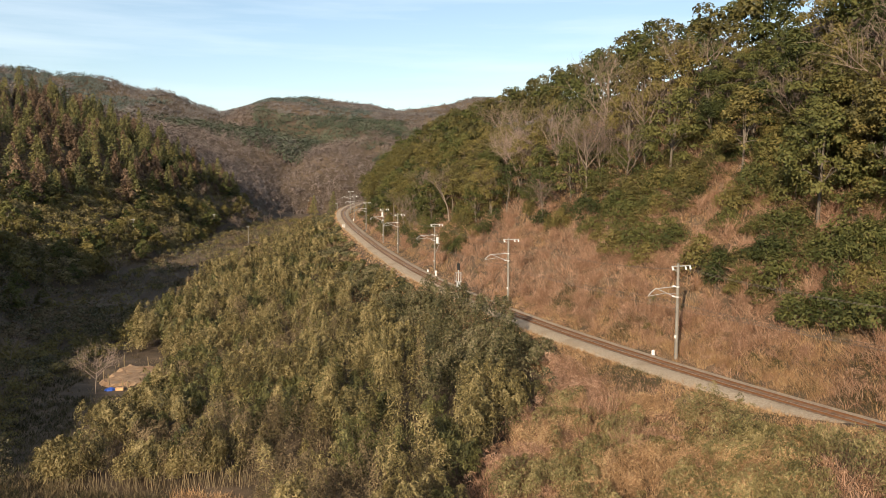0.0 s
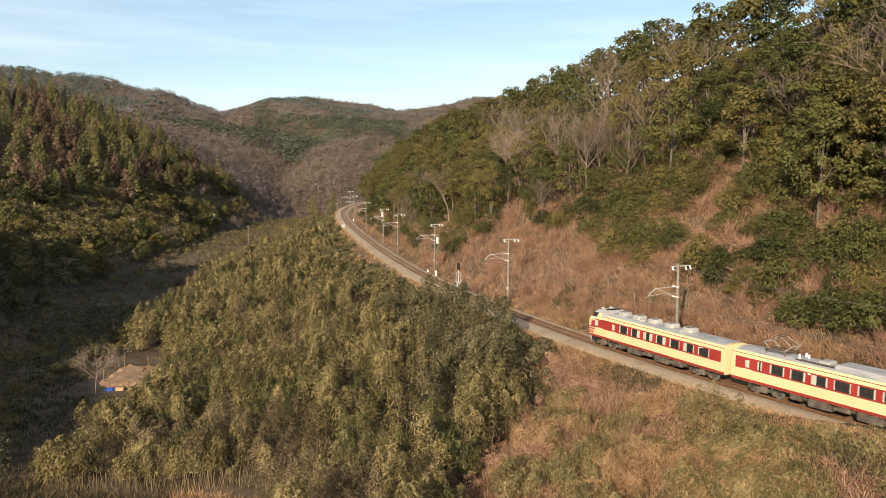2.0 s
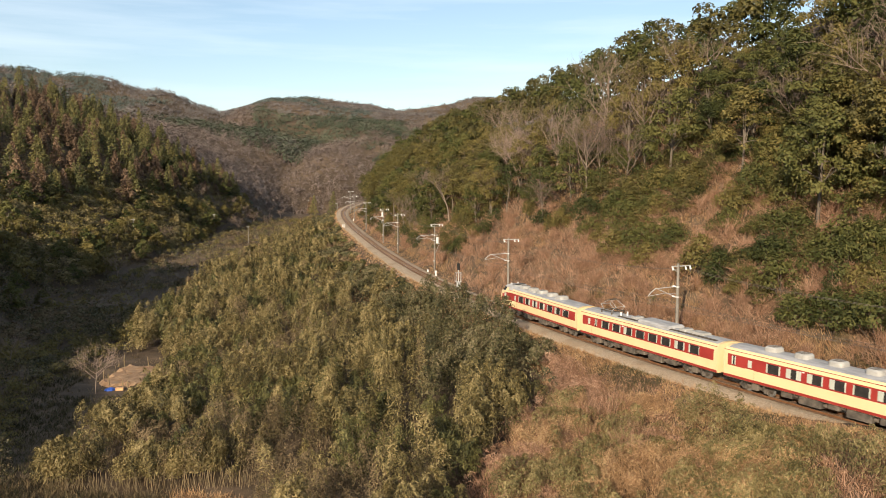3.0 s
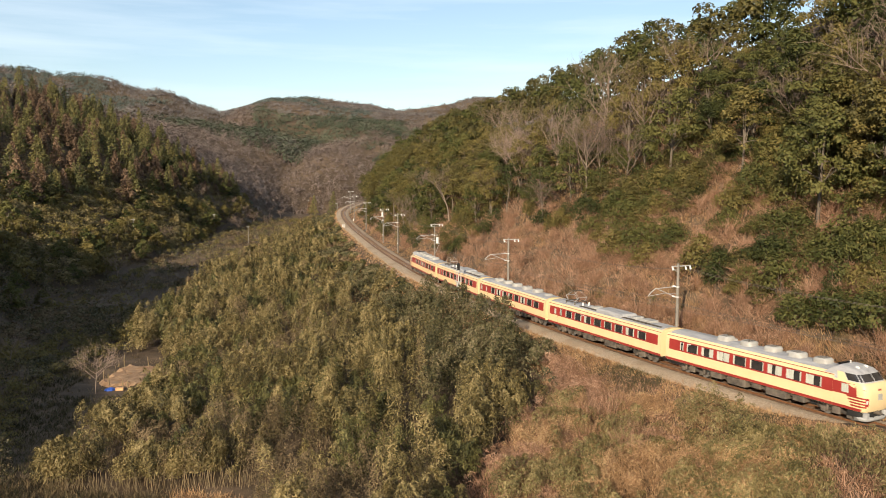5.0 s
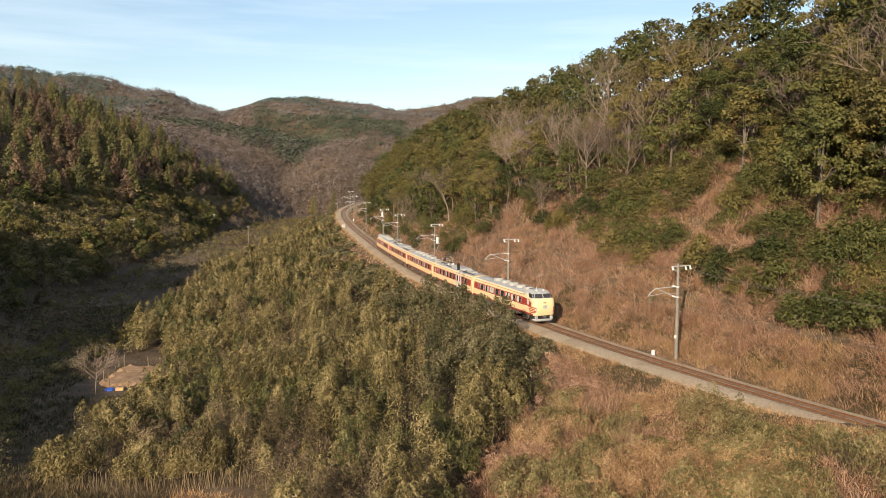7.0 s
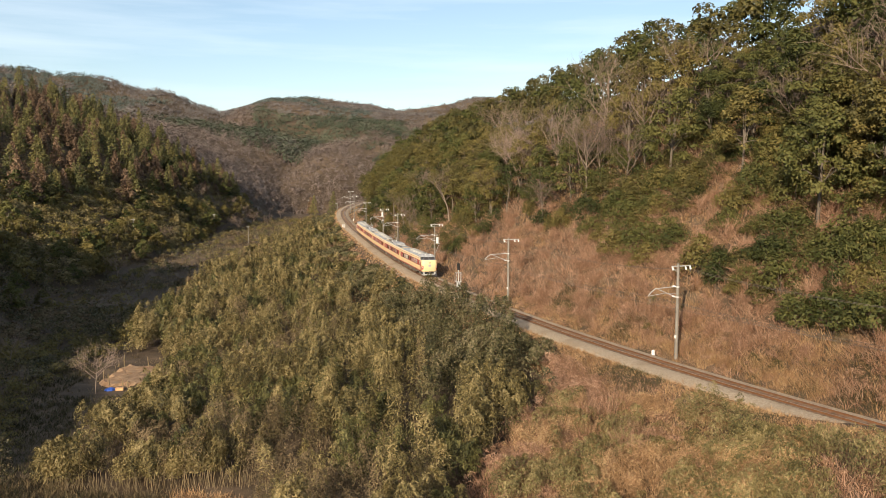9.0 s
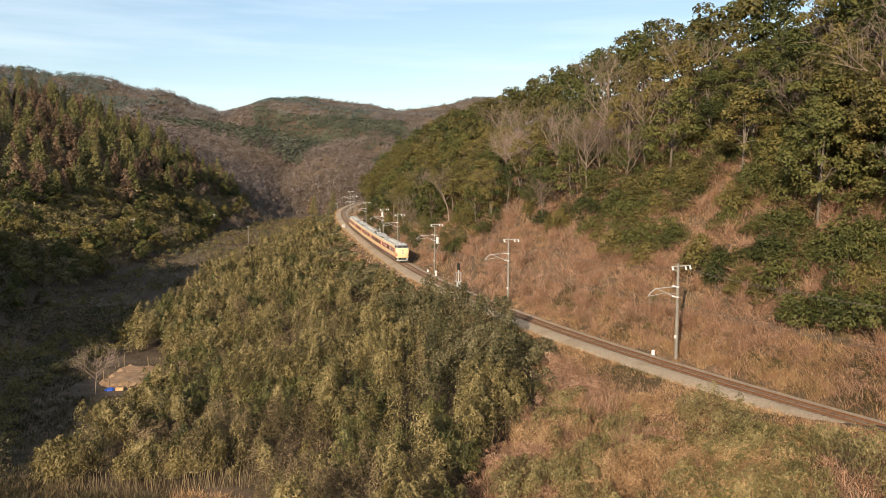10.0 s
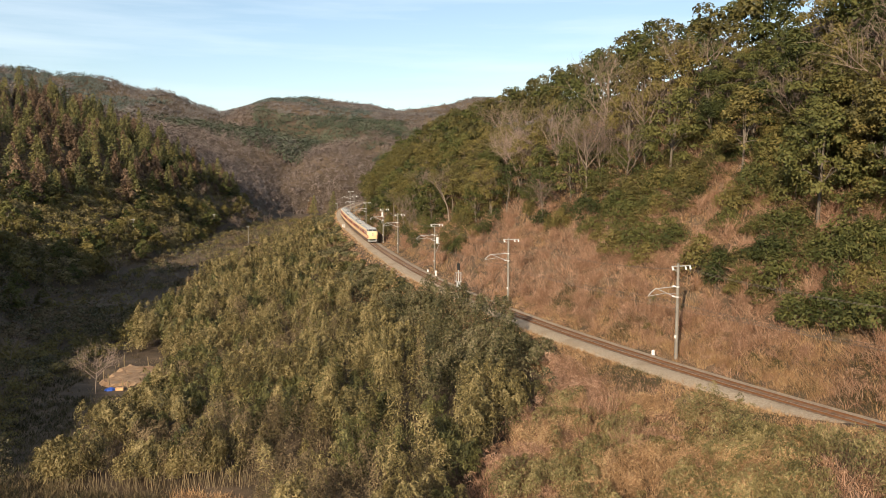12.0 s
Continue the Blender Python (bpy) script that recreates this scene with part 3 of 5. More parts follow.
def build_cab(car):
    nose = Shape()
    nose.loft([nose_ring(z, xf, w, xf - 0.9, 6.8) for z, xf, w in NOSE], closed=False)
    top = nose_ring(*NOSE[-1], NOSE[-1][1] - 0.9, 6.8)
    b = len(nose.v)
    nose.v += [(x, y, z) for x, y, z in top]
    nose.f.append(tuple(range(b, b + len(top))))
    nz = part("nose", nose, M_CREAM, car, "cream rounded cab front", True)
    cab = Shape().loft([nose_ring(z, xf, w, xf - 0.9, 5.6 + (z - 2.95) * 1.5) for z, xf, w in CAB], False, True, False)
    rr = [(5.6 + (z - 2.95) * 1.5, w, z) for z, xf, w in CAB] + [(5.6 + (z - 2.95) * 1.5, -w, z) for z, xf, w in reversed(CAB)]
    b = len(cab.v)
    cab.v += rr
    cab.f.append(tuple(range(b, b + len(rr))))
    cb = part("cab", cab, M_ROOF, car, "grey raised driving cab roof", True)
    # windscreen panes round the cab, with pillars between them
    for j0, j1 in ((0.80, 3.2), (3.45, 4.9), (5.2, 8.0), (8.0, 10.8), (11.1, 12.55), (12.8, 15.2)):
        j0, j1 = j0 + 0.06, j1 - 0.06
        part("windscreen_pane" if 5 < j0 < 11 else "cab_side_window", strip_on_nose(CAB, 3.04, 3.50, j0, j1, 0.012), M_GLASS, cb, "dark cab window glass")
    for j0, j1 in ((0.30, 0.80), (15.2, 15.7)):
        part("cab_side_panel", strip_on_nose(CAB, 2.96, 3.50, j0, j1, 0.010), M_CREAM, cb, "cream cab side panel")
    # red whisker stripes at both lower corners
    for base, sgn in ((1.2, 1), (14.8, -1)):
        for k in range(4):
            z = 1.30 + k * 0.20
            a, c = base + sgn * (-0.35 - 0.06 * k), base + sgn * 3.6
            part("whisker_stripe", strip_on_nose(NOSE, z, z + 0.115, min(a, c), max(a, c), 0.008), M_RED, nz, "red corner stripe")
        a, c = base + sgn * 2.7, base + sgn * 4.3
        part("lamp_housing", strip_on_nose(NOSE, 1.42, 1.98, min(a, c), max(a, c), 0.014), M_RED, nz, "red headlamp housing")
        a, c = base + sgn * 3.0, base + sgn * 3.8
        part("headlamp", strip_on_nose(NOSE, 1.6, 1.85, min(a, c), max(a, c), 0.024), M_LENS, nz, "round clear headlamp")
        a, c = base + sgn * 1.5, base + sgn * 3.2
        part("name_bar", strip_on_nose(NOSE, 2.52, 2.58, min(a, c), max(a, c), 0.006), M_RED, nz, "thin red bar of small lettering")
        lo, hi = sorted((base + sgn * -1.15, base + sgn * 0.1))
        part("door_belt", strip_on_nose(NOSE, 2.0, 2.84, lo, hi, 0.006), M_RED, nz, "red belt behind the cab")
        lo, hi = sorted((base + sgn * -0.75, base + sgn * -0.45))
        part("cab_door_window", strip_on_nose(NOSE, 2.15, 2.75, lo, hi, 0.012), M_CURTAIN, nz, "bright cab door window")
        lo, hi = sorted((base + sgn * -1.2, base + sgn * 1.5))
        part("skirt_belt", strip_on_nose(NOSE, 0.985, 1.2, lo, hi, 0.005), M_RED, nz, "red lower belt")
    part("name_sign", strip_on_nose(NOSE, 1.80, 2.25, 7.68, 8.32, 0.02), M_UNIT, nz, "plain grey name sign")
    part("emblem", strip_on_nose(NOSE, 2.46, 2.58, 7.75, 8.25, 0.008), M_RED, nz, "small plain red emblem")
    # lower valance, lamps bar and coupler
    low = Shape().loft([nose_ring(z, xf, w, xf - 0.9, 8.6) for z, xf, w in ((0.24, 9.2, 1.10), (0.32, 9.40, 1.20), (0.54, 9.44, 1.27), (0.58, 9.30, 1.22))], closed=False)
    part("snow_plough", low, M_SKIRT, car, "silver-grey front skirt", True)
    bar = Shape().loft([nose_ring(z, 9.18, 1.30, 8.2, 8.0) for z in (0.54, 1.0)], closed=False)
    part("buffer_beam", bar, M_BLACK, car, "dark buffer beam")
    for sy in (1, -1):
        e = Shape().box(9.05, 9.40, sy * 0.98 - 0.16, sy * 0.98 + 0.16, 0.54, 0.92, 0.05)
        part("step_bracket", e, M_SKIRT, car, "silver-grey corner bracket")
    k = Shape()
    k.tube((9.2, 0, 0.86), (9.65, 0, 0.86), 0.17, 0.14, 10)
    part("front_coupler", k, M_UNDER, car)
    for sy in (0.55, -0.55):
        h = Shape()
        h.tube((9.2, sy, 0.7), (9.52, sy, 0.66), 0.05)
        part("brake_hose", h, M_BLACK, car)
    for sy in (0.45, -0.45):
        l = Shape().box(7.95, 8.2, sy - 0.09, sy + 0.09, 3.74, 3.93, 0.04)
        part("roof_lamp", l, M_WHITE, car, "white roof headlamp box")
    a = Shape().tube((7.2, 0, 3.85), (7.2, 0, 4.15), 0.03)
    part("aerial", a, M_WHITE, car)


def build_train():
    cab = build_car("cab")
    power = build_car("power")
    trailer = build_car("trailer")
    # from the leading end: cab, power, trailer, power, cab (turned round)
    return [(cab, False), (power, False), (trailer, False), (copy_thing(power, Matrix()), False), (build_car("tail"), True)]


TRAIN = build_train()


# seconds, and where the joint before the last carriage stands along the line
RUN = [(-1.5, -117.0), (0.0, -86.0), (1.5, -55.2), (3.0, -23.6), (5.1, 26.6), (6.0, 45.8), (7.0, 67.6), (8.0, 91.0), (9.0, 115.4), (10.0, 139.8), (11.0, 164.0), (12.0, 187.0), (13.0, 210.0)]


def train_station(t):
    """A smooth run through the places above."""
    k = 1
    while k < len(RUN) - 3 and t > RUN[k + 1][0]:
        k += 1
    (ta, a), (tb, b), (tc, c), (td, d) = RUN[k - 1:k + 3]
    m0, m1 = (c - a) / (tc - ta), (d - b) / (td - tb)
    w = tc - tb
    u = (t - tb) / w
    return (2 * u ** 3 - 3 * u ** 2 + 1) * b + (u ** 3 - 2 * u ** 2 + u) * w * m0 + (3 * u ** 2 - 2 * u ** 3) * c + (u ** 3 - u ** 2) * w * m1


def car_pose(s, turned):
    a, b = station(s + 7.0), station(s - 7.0)
    d = (a - b).normalized() * (-1 if turned else 1)
    side = Vector((0, 0, 1)).cross(d).normalized()
    up = d.cross(side)
    m = Matrix((d, side, up)).transposed().to_4x4()
    m.translation = (a + b) / 2
    return m


# ---- poles, wires and lineside things ----
def build_pole(cantilever=True):
    """A concrete mast at the origin; the track lies towards -x."""
    pole = tagged(new("catenary_pole"), "grey concrete railway mast with steel cantilever", "catenary pole", "masts along the line")
    m = Shape()
    n = 12
    m.loft([[(r * math.cos(2 * math.pi * k / n), r * math.sin(2 * math.pi * k / n), z) for k in range(n)] for z, r in ((-1.2, 0.185), (3, 0.165), (9.0, 0.125), (9.03, 0.1))], False, True)
    part("mast", m, M_CONCRETE, pole, "weathered concrete mast", True)
    plate = Shape().box(-0.19, -0.1, -0.11, 0.11, 1.72, 2.02)
    part("number_plate", plate, M_WHITE, pole, "small white plate")
    for z in (6.75, 5.75):
        c = Shape().tube((0, 0, z - 0.08), (0, 0, z + 0.08), 0.17, n=12)
        part("clamp", c, M_GALV, pole)
    if cantilever:
        br = Shape()
        br.path([(-0.15, 0, 6.8), (-2.7, 0, 6.72), (-3.15, 0, 6.45), (-3.55, 0, 6.08)], [0.045] * 4, 6)
        br.tube((-0.15, 0, 5.75), (-2.5, 0, 6.70), 0.035)
        part("cantilever", br, M_GALV, pole, "pale galvanised cantilever tubes")
        st = Shape()
        st.tube((-3.55, 0, 6.05), (-1.7, 0, 6.22), 0.03)
        st.tube((-1.7, 0, 6.22), (-0.2, 0, 6.1), 0.012)
        st.tube((-3.35, 0, 6.05), (-3.3, 0, 5.32), 0.01)
        part("steady_arm", st, M_GALV, pole)
        for z, x in ((6.8, -0.3), (5.82, -0.32)):
            ins = Shape()
            for k in range(4):
                ins.tube((x - k * 0.09, 0, z + k * 0.02), (x - k * 0.09 - 0.04, 0, z + k * 0.02), 0.085, 0.06, 10)
            part("insulator", ins, M_PORCELAIN, pole, "white porcelain insulator")
    arm = Shape()
    arm.box(-0.8, 1.55, -0.05, 0.05, 8.72, 8.82)
    arm.tube((-0.75, 0, 8.72), (-0.1, 0, 8.2), 0.025)
    arm.tube((-0.75, 0, 8.4), (0.1, 0, 8.42), 0.03)
    part("cross_arm", arm, M_GALV, pole, "galvanised cross arm")
    for x in (0.9, 1.45, -0.7):
        ins = Shape().tube((x, 0, 8.72), (x + 0.1, 0, 8.42), 0.07, 0.1, 10)
        part("insulator", ins, M_PORCELAIN, pole, "white porcelain insulator")
    return pole


POLES = [-47.0, -9.5, 27.8, 65.5, 104.5, 144.2, 169.4, 210.7, 256.8, 296.0]


def pole_pose(s, off=3.1):
    p, t = station(s), along(s)
    side = Vector((t.y, -t.x, 0)).normalized()
    q = p + side * off
    m = Matrix((side, Vector((0, 0, 1)).cross(side), Vector((0, 0, 1)))).transposed().to_4x4()
    m.translation = (q.x, q.y, float(track_z(q.y)))
    return m


def build_line():
    first = build_pole()
    first.matrix_basis = pole_pose(POLES[0])
    for s in POLES[1:]:
        copy_thing(first, pole_pose(s))
    # a plain mast on the other side of the line
    side_pole = tagged(new("signal_mast"), "slim pale mast with one short arm", "mast")
    q = Shape().tube((0, 0, -1), (0, 0, 6.4), 0.14, 0.11, 10)
    part("mast", q, M_CONCRETE, side_pole)
    part("cross_arm", Shape().box(-0.9, 0.2, -0.05, 0.05, 6.0, 6.1), M_GALV, side_pole)
    side_pole.matrix_basis = pole_pose(256.7, -3.0)
    # wires
    runs = (("contact_wire", -3.3, 5.3, 0.0, 0.016), ("messenger_wire", -3.5, 6.1, 0.55, 0.016), ("feeder_wire", 1.5, 8.4, 0.9, 0.014),
            ("feeder_wire", 0.95, 8.4, 0.9, 0.014), ("signal_wire", -0.12, 5.2, 0.7, 0.012))
    for name, x, z, sag, r in runs:
        sh = Shape()
        pts = []
        for s0, s1 in zip(POLES, POLES[1:]):
            a, b = pole_pose(s0) @ Vector((x, 0, z)), pole_pose(s1) @ Vector((x, 0, z))
            n = 8
            for k in range(n):
                f = k / n
                pts.append(a.lerp(b, f) - Vector((0, 0, sag * 4 * f * (1 - f))))
        pts.append(pole_pose(POLES[-1]) @ Vector((x, 0, z)))
        sh.path(pts, [r] * len(pts), 4)
        o = part(name, sh, M_WIRE, None)
        tagged(o, "thin dark overhead wire between the masts", "wire", "overhead wires")
    d = Shape()
    for s0, s1 in zip(POLES, POLES[1:]):
        for k in range(1, 8):
            f = k / 8
            a = (pole_pose(s0) @ Vector((-3.5, 0, 6.1))).lerp(pole_pose(s1) @ Vector((-3.5, 0, 6.1)), f) - Vector((0, 0, 0.55 * 4 * f * (1 - f)))
            b = (pole_pose(s0) @ Vector((-3.3, 0, 5.3))).lerp(pole_pose(s1) @ Vector((-3.3, 0, 5.3)), f)
            d.tube(a, b, 0.008, n=3)
    tagged(part("dropper_wires", d, M_WIRE, None), "thin vertical wires that carry the contact wire", "wire", kind="stuff")


build_line()


def build_signal():
    sg = tagged(new("railway_signal"), "dark railway signal head on a grey post with ladder", "signal")
    p = Shape().tube((0, 0, -4.5), (0, 0, 2.7), 0.08, 0.07, 10)
    part("post", p, M_GALV, sg)
    h = Shape().box(-0.2, 0.2, -0.12, 0.12, 2.6, 3.6, 0.08)
    hd = part("signal_head", h, M_BLACK, sg, "black signal head")
    for z in (2.78, 3.08, 3.38):
        l = Shape().tube((0, -0.1, z), (0, -0.3, z + 0.03), 0.1, 0.11, 12)
        part("lamp_hood", l, M_BLACK, hd)
    cage = Shape()
    for sx in (-0.42, 0.42):
        for sy in (-0.3, 0.3):
            cage.tube((sx, sy, 0.9), (sx, sy, 2.2), 0.025)
        cage.tube((sx, -0.3, 0.9), (sx, 0.3, 0.9), 0.025)
        cage.tube((sx, -0.3, 2.2), (sx, 0.3, 2.2), 0.025)
    for z in (0.9, 2.2):
        for sy in (-0.3, 0.3):
            cage.tube((-0.42, sy, z), (0.42, sy, z), 0.025)
    part("maintenance_cage", cage, M_GALV, sg, "pale steel maintenance cage")
    box = Shape().box(-0.25, 0.25, -0.18, 0.18, 0.1, 0.9, 0.03)
    part("relay_box", box, M_GALV, sg)
    sg.matrix_basis = pole_pose(70.5, -2.6) @ pose(0, 0, 1.5)


build_signal()


def build_markers():
    for s, off, h in ((30.0, 2.1, 0.5), (100.0, 2.2, 0.9), (105.5, 2.0, 0.5), (225.0, -2.8, 1.1), (228.0, -3.1, 0.8), (252.5, 2.5, 0.9)):
        k = tagged(new("lineside_post"), "short white concrete lineside marker post", "marker post", "lineside marker posts")
        b = Shape().box(-0.16, 0.16, -0.1, 0.1, -0.6, h, 0.05)
        part("post", b, M_WHITE, k)
        part("foot", Shape().box(-0.22, 0.22, -0.16, 0.16, -0.6, -0.15 + 0.1 * h, 0.03), M_CONCRETE, k)
        k.matrix_basis = pole_pose(s, off) @ pose(0, 0, -0.3)
    # a transformer hung on the third mast in view
    tr = tagged(new("pole_transformer"), "pale grey transformer can on a mast bracket", "transformer")
    part("can", Shape().tube((0.55, 0, 5.3), (0.55, 0, 6.3), 0.24, n=14), M_WHITE, tr)
    br = Shape()
    br.box(0.1, 0.9, -0.05, 0.05, 5.15, 5.28)
    br.tube((0.9, 0, 5.15), (0.1, 0, 3.3), 0.035)
    part("bracket", br, M_GALV, tr)
    for z in (6.3, 6.6):
        part("bushing", Shape().tube((0.45, 0, z), (0.45, 0, z + 0.22), 0.06, 0.04, 8), M_PORCELAIN, tr)
    tr.matrix_basis = pole_pose(104.5)
    copy_thing(tr, pole_pose(169.4) @ pose(-0.75, 0, 1.6))


build_markers()


# ---- vegetation ----
LEAF_EVERGREEN = material("evergreen_leaves", [(0.034, 0.041, 0.013), (0.076, 0.080, 0.022), (0.135, 0.122, 0.036)], 0.35, 0.65, island=0.24, rand=0.30, translucent=0.18, spec=0.2)
LEAF_OLIVE = material("olive_leaves", [(0.062, 0.054, 0.016), (0.125, 0.102, 0.027), (0.200, 0.152, 0.045)], 0.35, 0.65, island=0.22, rand=0.25, translucent=0.18)
LEAF_BAMBOO = material("bamboo_leaves", [(0.048, 0.042, 0.017), (0.190, 0.147, 0.055), (0.370, 0.280, 0.126)], 0.42, 0.6, island=0.24, translucent=0.22)
LEAF_DWARF = material("dwarf_bamboo_leaves", [(0.080, 0.070, 0.026), (0.200, 0.160, 0.060), (0.380, 0.290, 0.135)], 0.5, 0.6, island=0.3, translucent=0.2)
LEAF_DEEP = material("deep_green_bamboo_leaves", [(0.030, 0.032, 0.012), (0.100, 0.094, 0.030), (0.210, 0.178, 0.063)], 0.42, 0.6, island=0.24, translucent=0.2)
LEAF_THICKET = material("thicket_leaves", [(0.046, 0.044, 0.017), (0.100, 0.088, 0.034), (0.205, 0.160, 0.085)], 0.22, 0.6, island=0.4, translucent=0.15)
LEAF_FADED = material("faded_vines", [(0.085, 0.060, 0.028), (0.150, 0.105, 0.052), (0.235, 0.165, 0.090)], 0.2, 0.7, island=0.4, translucent=0.15)
LEAF_CEDAR = material("cedar_needles", [(0.064, 0.068, 0.024), (0.125, 0.116, 0.038), (0.200, 0.164, 0.056)], 0.3, 0.7, island=0.25, rand=0.35, translucent=0.1)
LEAF_RUST = material("rusty_cedar_needles", [(0.095, 0.060, 0.036), (0.160, 0.098, 0.057), (0.235, 0.148, 0.088)], 0.3, 0.7, island=0.25, rand=0.3, translucent=0.1)
GRASS_DRY = material("dry_grass", [(0.26, 0.145, 0.070), (0.36, 0.206, 0.100), (0.56, 0.370, 0.196)], 0.40, 0.8, island=0.45, translucent=0.2)
GRASS_RED = material("russet_brush", [(0.215, 0.114, 0.067), (0.335, 0.184, 0.112), (0.53, 0.335, 0.222)], 0.45, 0.85, island=0.45, translucent=0.15)
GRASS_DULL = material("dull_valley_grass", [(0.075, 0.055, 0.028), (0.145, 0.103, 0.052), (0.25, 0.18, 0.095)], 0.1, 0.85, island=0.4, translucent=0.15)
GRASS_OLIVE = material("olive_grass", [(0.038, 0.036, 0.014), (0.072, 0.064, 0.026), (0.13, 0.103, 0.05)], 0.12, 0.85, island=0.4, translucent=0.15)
BARK_PALE = material("pale_bark", [(0.13, 0.100, 0.075), (0.27, 0.210, 0.16)], 1.5, 0.9, rand=0.25, stretch=(3, 3, 0.6))
BARK_DARK = material("dark_bark", [(0.06, 0.045, 0.032), (0.13, 0.10, 0.07)], 1.5, 0.9, stretch=(3, 3, 0.6))
BARK_BROWN = material("brown_bark", [(0.085, 0.066, 0.048), (0.19, 0.150, 0.112)], 1.5, 0.9, rand=0.25, stretch=(3, 3, 0.6))
TWIG = material("winter_twigs", [(0.15, 0.105, 0.080), (0.27, 0.195, 0.150)], 0.4, 0.9, island=0.3, rand=0.4)
CULM = material("bamboo_culms", [(0.12, 0.085, 0.045), (0.25, 0.185, 0.10)], 1.5, 0.6, island=0.4)
WOOD_FAR_BROWN = material("bare_far_wood", [(0.110, 0.082, 0.068), (0.170, 0.126, 0.104), (0.235, 0.180, 0.150)], 0.03, 0.9, island=0.25)
# distance haze put into the colour of two far woods: greyer, cooler tones
WOOD_HAZE_GREY = material("haze_grey_leafless_wood", [(0.100, 0.086, 0.080), (0.150, 0.128, 0.118), (0.205, 0.178, 0.162)], 0.03, 0.9, island=0.16)
WOOD_HAZE_FIR = material("haze_dulled_fir_wood", [(0.056, 0.068, 0.056), (0.088, 0.102, 0.085), (0.130, 0.142, 0.120)], 0.03, 0.9, island=0.16)
WOOD_FAR_GREEN = material("evergreen_far_wood", [(0.045, 0.055, 0.034), (0.078, 0.088, 0.054), (0.125, 0.128, 0.082)], 0.03, 0.9, island=0.16)

M_BLUE = material("blue_sheet", [(0.02, 0.06, 0.30), (0.05, 0.12, 0.45)], 2, 0.4)
M_CRATE = material("orange_plastic", [(0.55, 0.30, 0.14), (0.66, 0.40, 0.2)], 2, 0.5)

R = np.random.default_rng(11)


def fast_mesh(name, verts, k, mat, parent=None):
    """A mesh of separate faces with k corners each."""
    verts = np.ascontiguousarray(verts, dtype=np.float32).reshape(-1, 3)
    n = len(verts) // k
    me = bpy.data.meshes.new(name)
    me.vertices.add(len(verts))
    me.vertices.foreach_set("co", verts.ravel())
    me.loops.add(n * k)
    me.loops.foreach_set("vertex_index", np.arange(n * k, dtype=np.int32))
    me.polygons.add(n)
    me.polygons.foreach_set("loop_start", np.arange(0, n * k, k, dtype=np.int32))
    me.update(calc_edges=True)
    me.materials.append(mat)
    ob = new(name, me)
    if parent:
        ob.parent = parent
    return ob


def unit(v):
    return v / np.maximum(np.linalg.norm(v, axis=-1, keepdims=True), 1e-9)


def leaves(p, normal, size, aspect=0.5, axis=None, jitter=0.6):
    """Pointed leaves at p that face normal, unevenly. Returns their corners."""
    n = len(p)
    nn = unit(normal + jitter * R.normal(size=(n, 3)))
    a = R.normal(size=(n, 3)) if axis is None else axis + 0.6 * R.normal(size=(n, 3))
    a = unit(a - nn * np.sum(a * nn, -1, keepdims=True))
    b = np.cross(nn, a)
    s = (size * R.uniform(0.65, 1.35, n))[:, None]
    k = R.uniform(-0.35, 0.35, n)[:, None]
    return np.stack([p - a * s * 0.45 - b * s * aspect * 0.5, p - a * s * 0.45 + b * s * aspect * 0.5, p + a * s * 0.55 + b * s * aspect * k], 1)


def blobs_crown(clumps, per_area, size, aspect=0.6, under=0.35):
    """Leaves over the outer shells of clumps (x, y, z, radius)."""
    out = []
    for x, y, z, r in clumps:
        n = int(per_area * 4 * math.pi * r * r)
        d = unit(R.normal(size=(n, 3)))
        d[:, 2] = np.where(d[:, 2] < -under, -d[:, 2], d[:, 2])
        d = unit(d)
        rr = r * R.uniform(0.62, 1.12, n)[:, None] * np.array([1, 1, 0.8])
        out.append(leaves(np.array([x, y, z]) + d * rr, d + np.array([0, 0, 0.3]), size, aspect, None, 0.42))
    return np.concatenate(out)


def limb(shape, p, d, length, r, level, rng, spread=0.6, twigs=None, upward=0.15):
    """A branching limb; the last level is collected as fine twigs."""
    pts, radii = [Vector(p)], [r]
    d = Vector(d).normalized()
    steps = 4 if level > 1 else (3 if level else 2)
    for k in range(steps):
        d = (d + Vector((rng.uniform(-1, 1), rng.uniform(-1, 1), rng.uniform(-0.5, 0.8) + upward)) * 0.16).normalized()
        pts.append(pts[-1] + d * (length / steps))
        radii.append(r * (1 - 0.72 * (k + 1) / steps))
    shape.path(pts, radii, 5 if level > 1 else 3)
    if level <= 0:
        for k in range(3):
            q = pts[0].lerp(pts[-1], rng.uniform(0.2, 1.0))
            e = q + (d + Vector((rng.uniform(-1, 1), rng.uniform(-1, 1), rng.uniform(-0.5, 1.0))) * 0.8).normalized() * length * rng.uniform(0.4, 0.8)
            w = d.cross(Vector((rng.uniform(-1, 1), rng.uniform(-1, 1), 0.3))).normalized() * max(0.011, r * 0.35)
            b = len(shape.v)
            shape.v += [tuple(q - w), tuple(q + w), tuple(e)]
            shape.f.append((b, b + 1, b + 2))
        return
    kids = 5 if level > 1 else 4
    for k in range(kids):
        f = 0.35 + 0.65 * (k + rng.random()) / kids
        i = min(int(f * steps), steps - 1)
        q = pts[i].lerp(pts[i + 1], f * steps - i)
        side = d.orthogonal().normalized()
        side.rotate(Matrix.Rotation(rng.uniform(0, 6.28), 3, d))
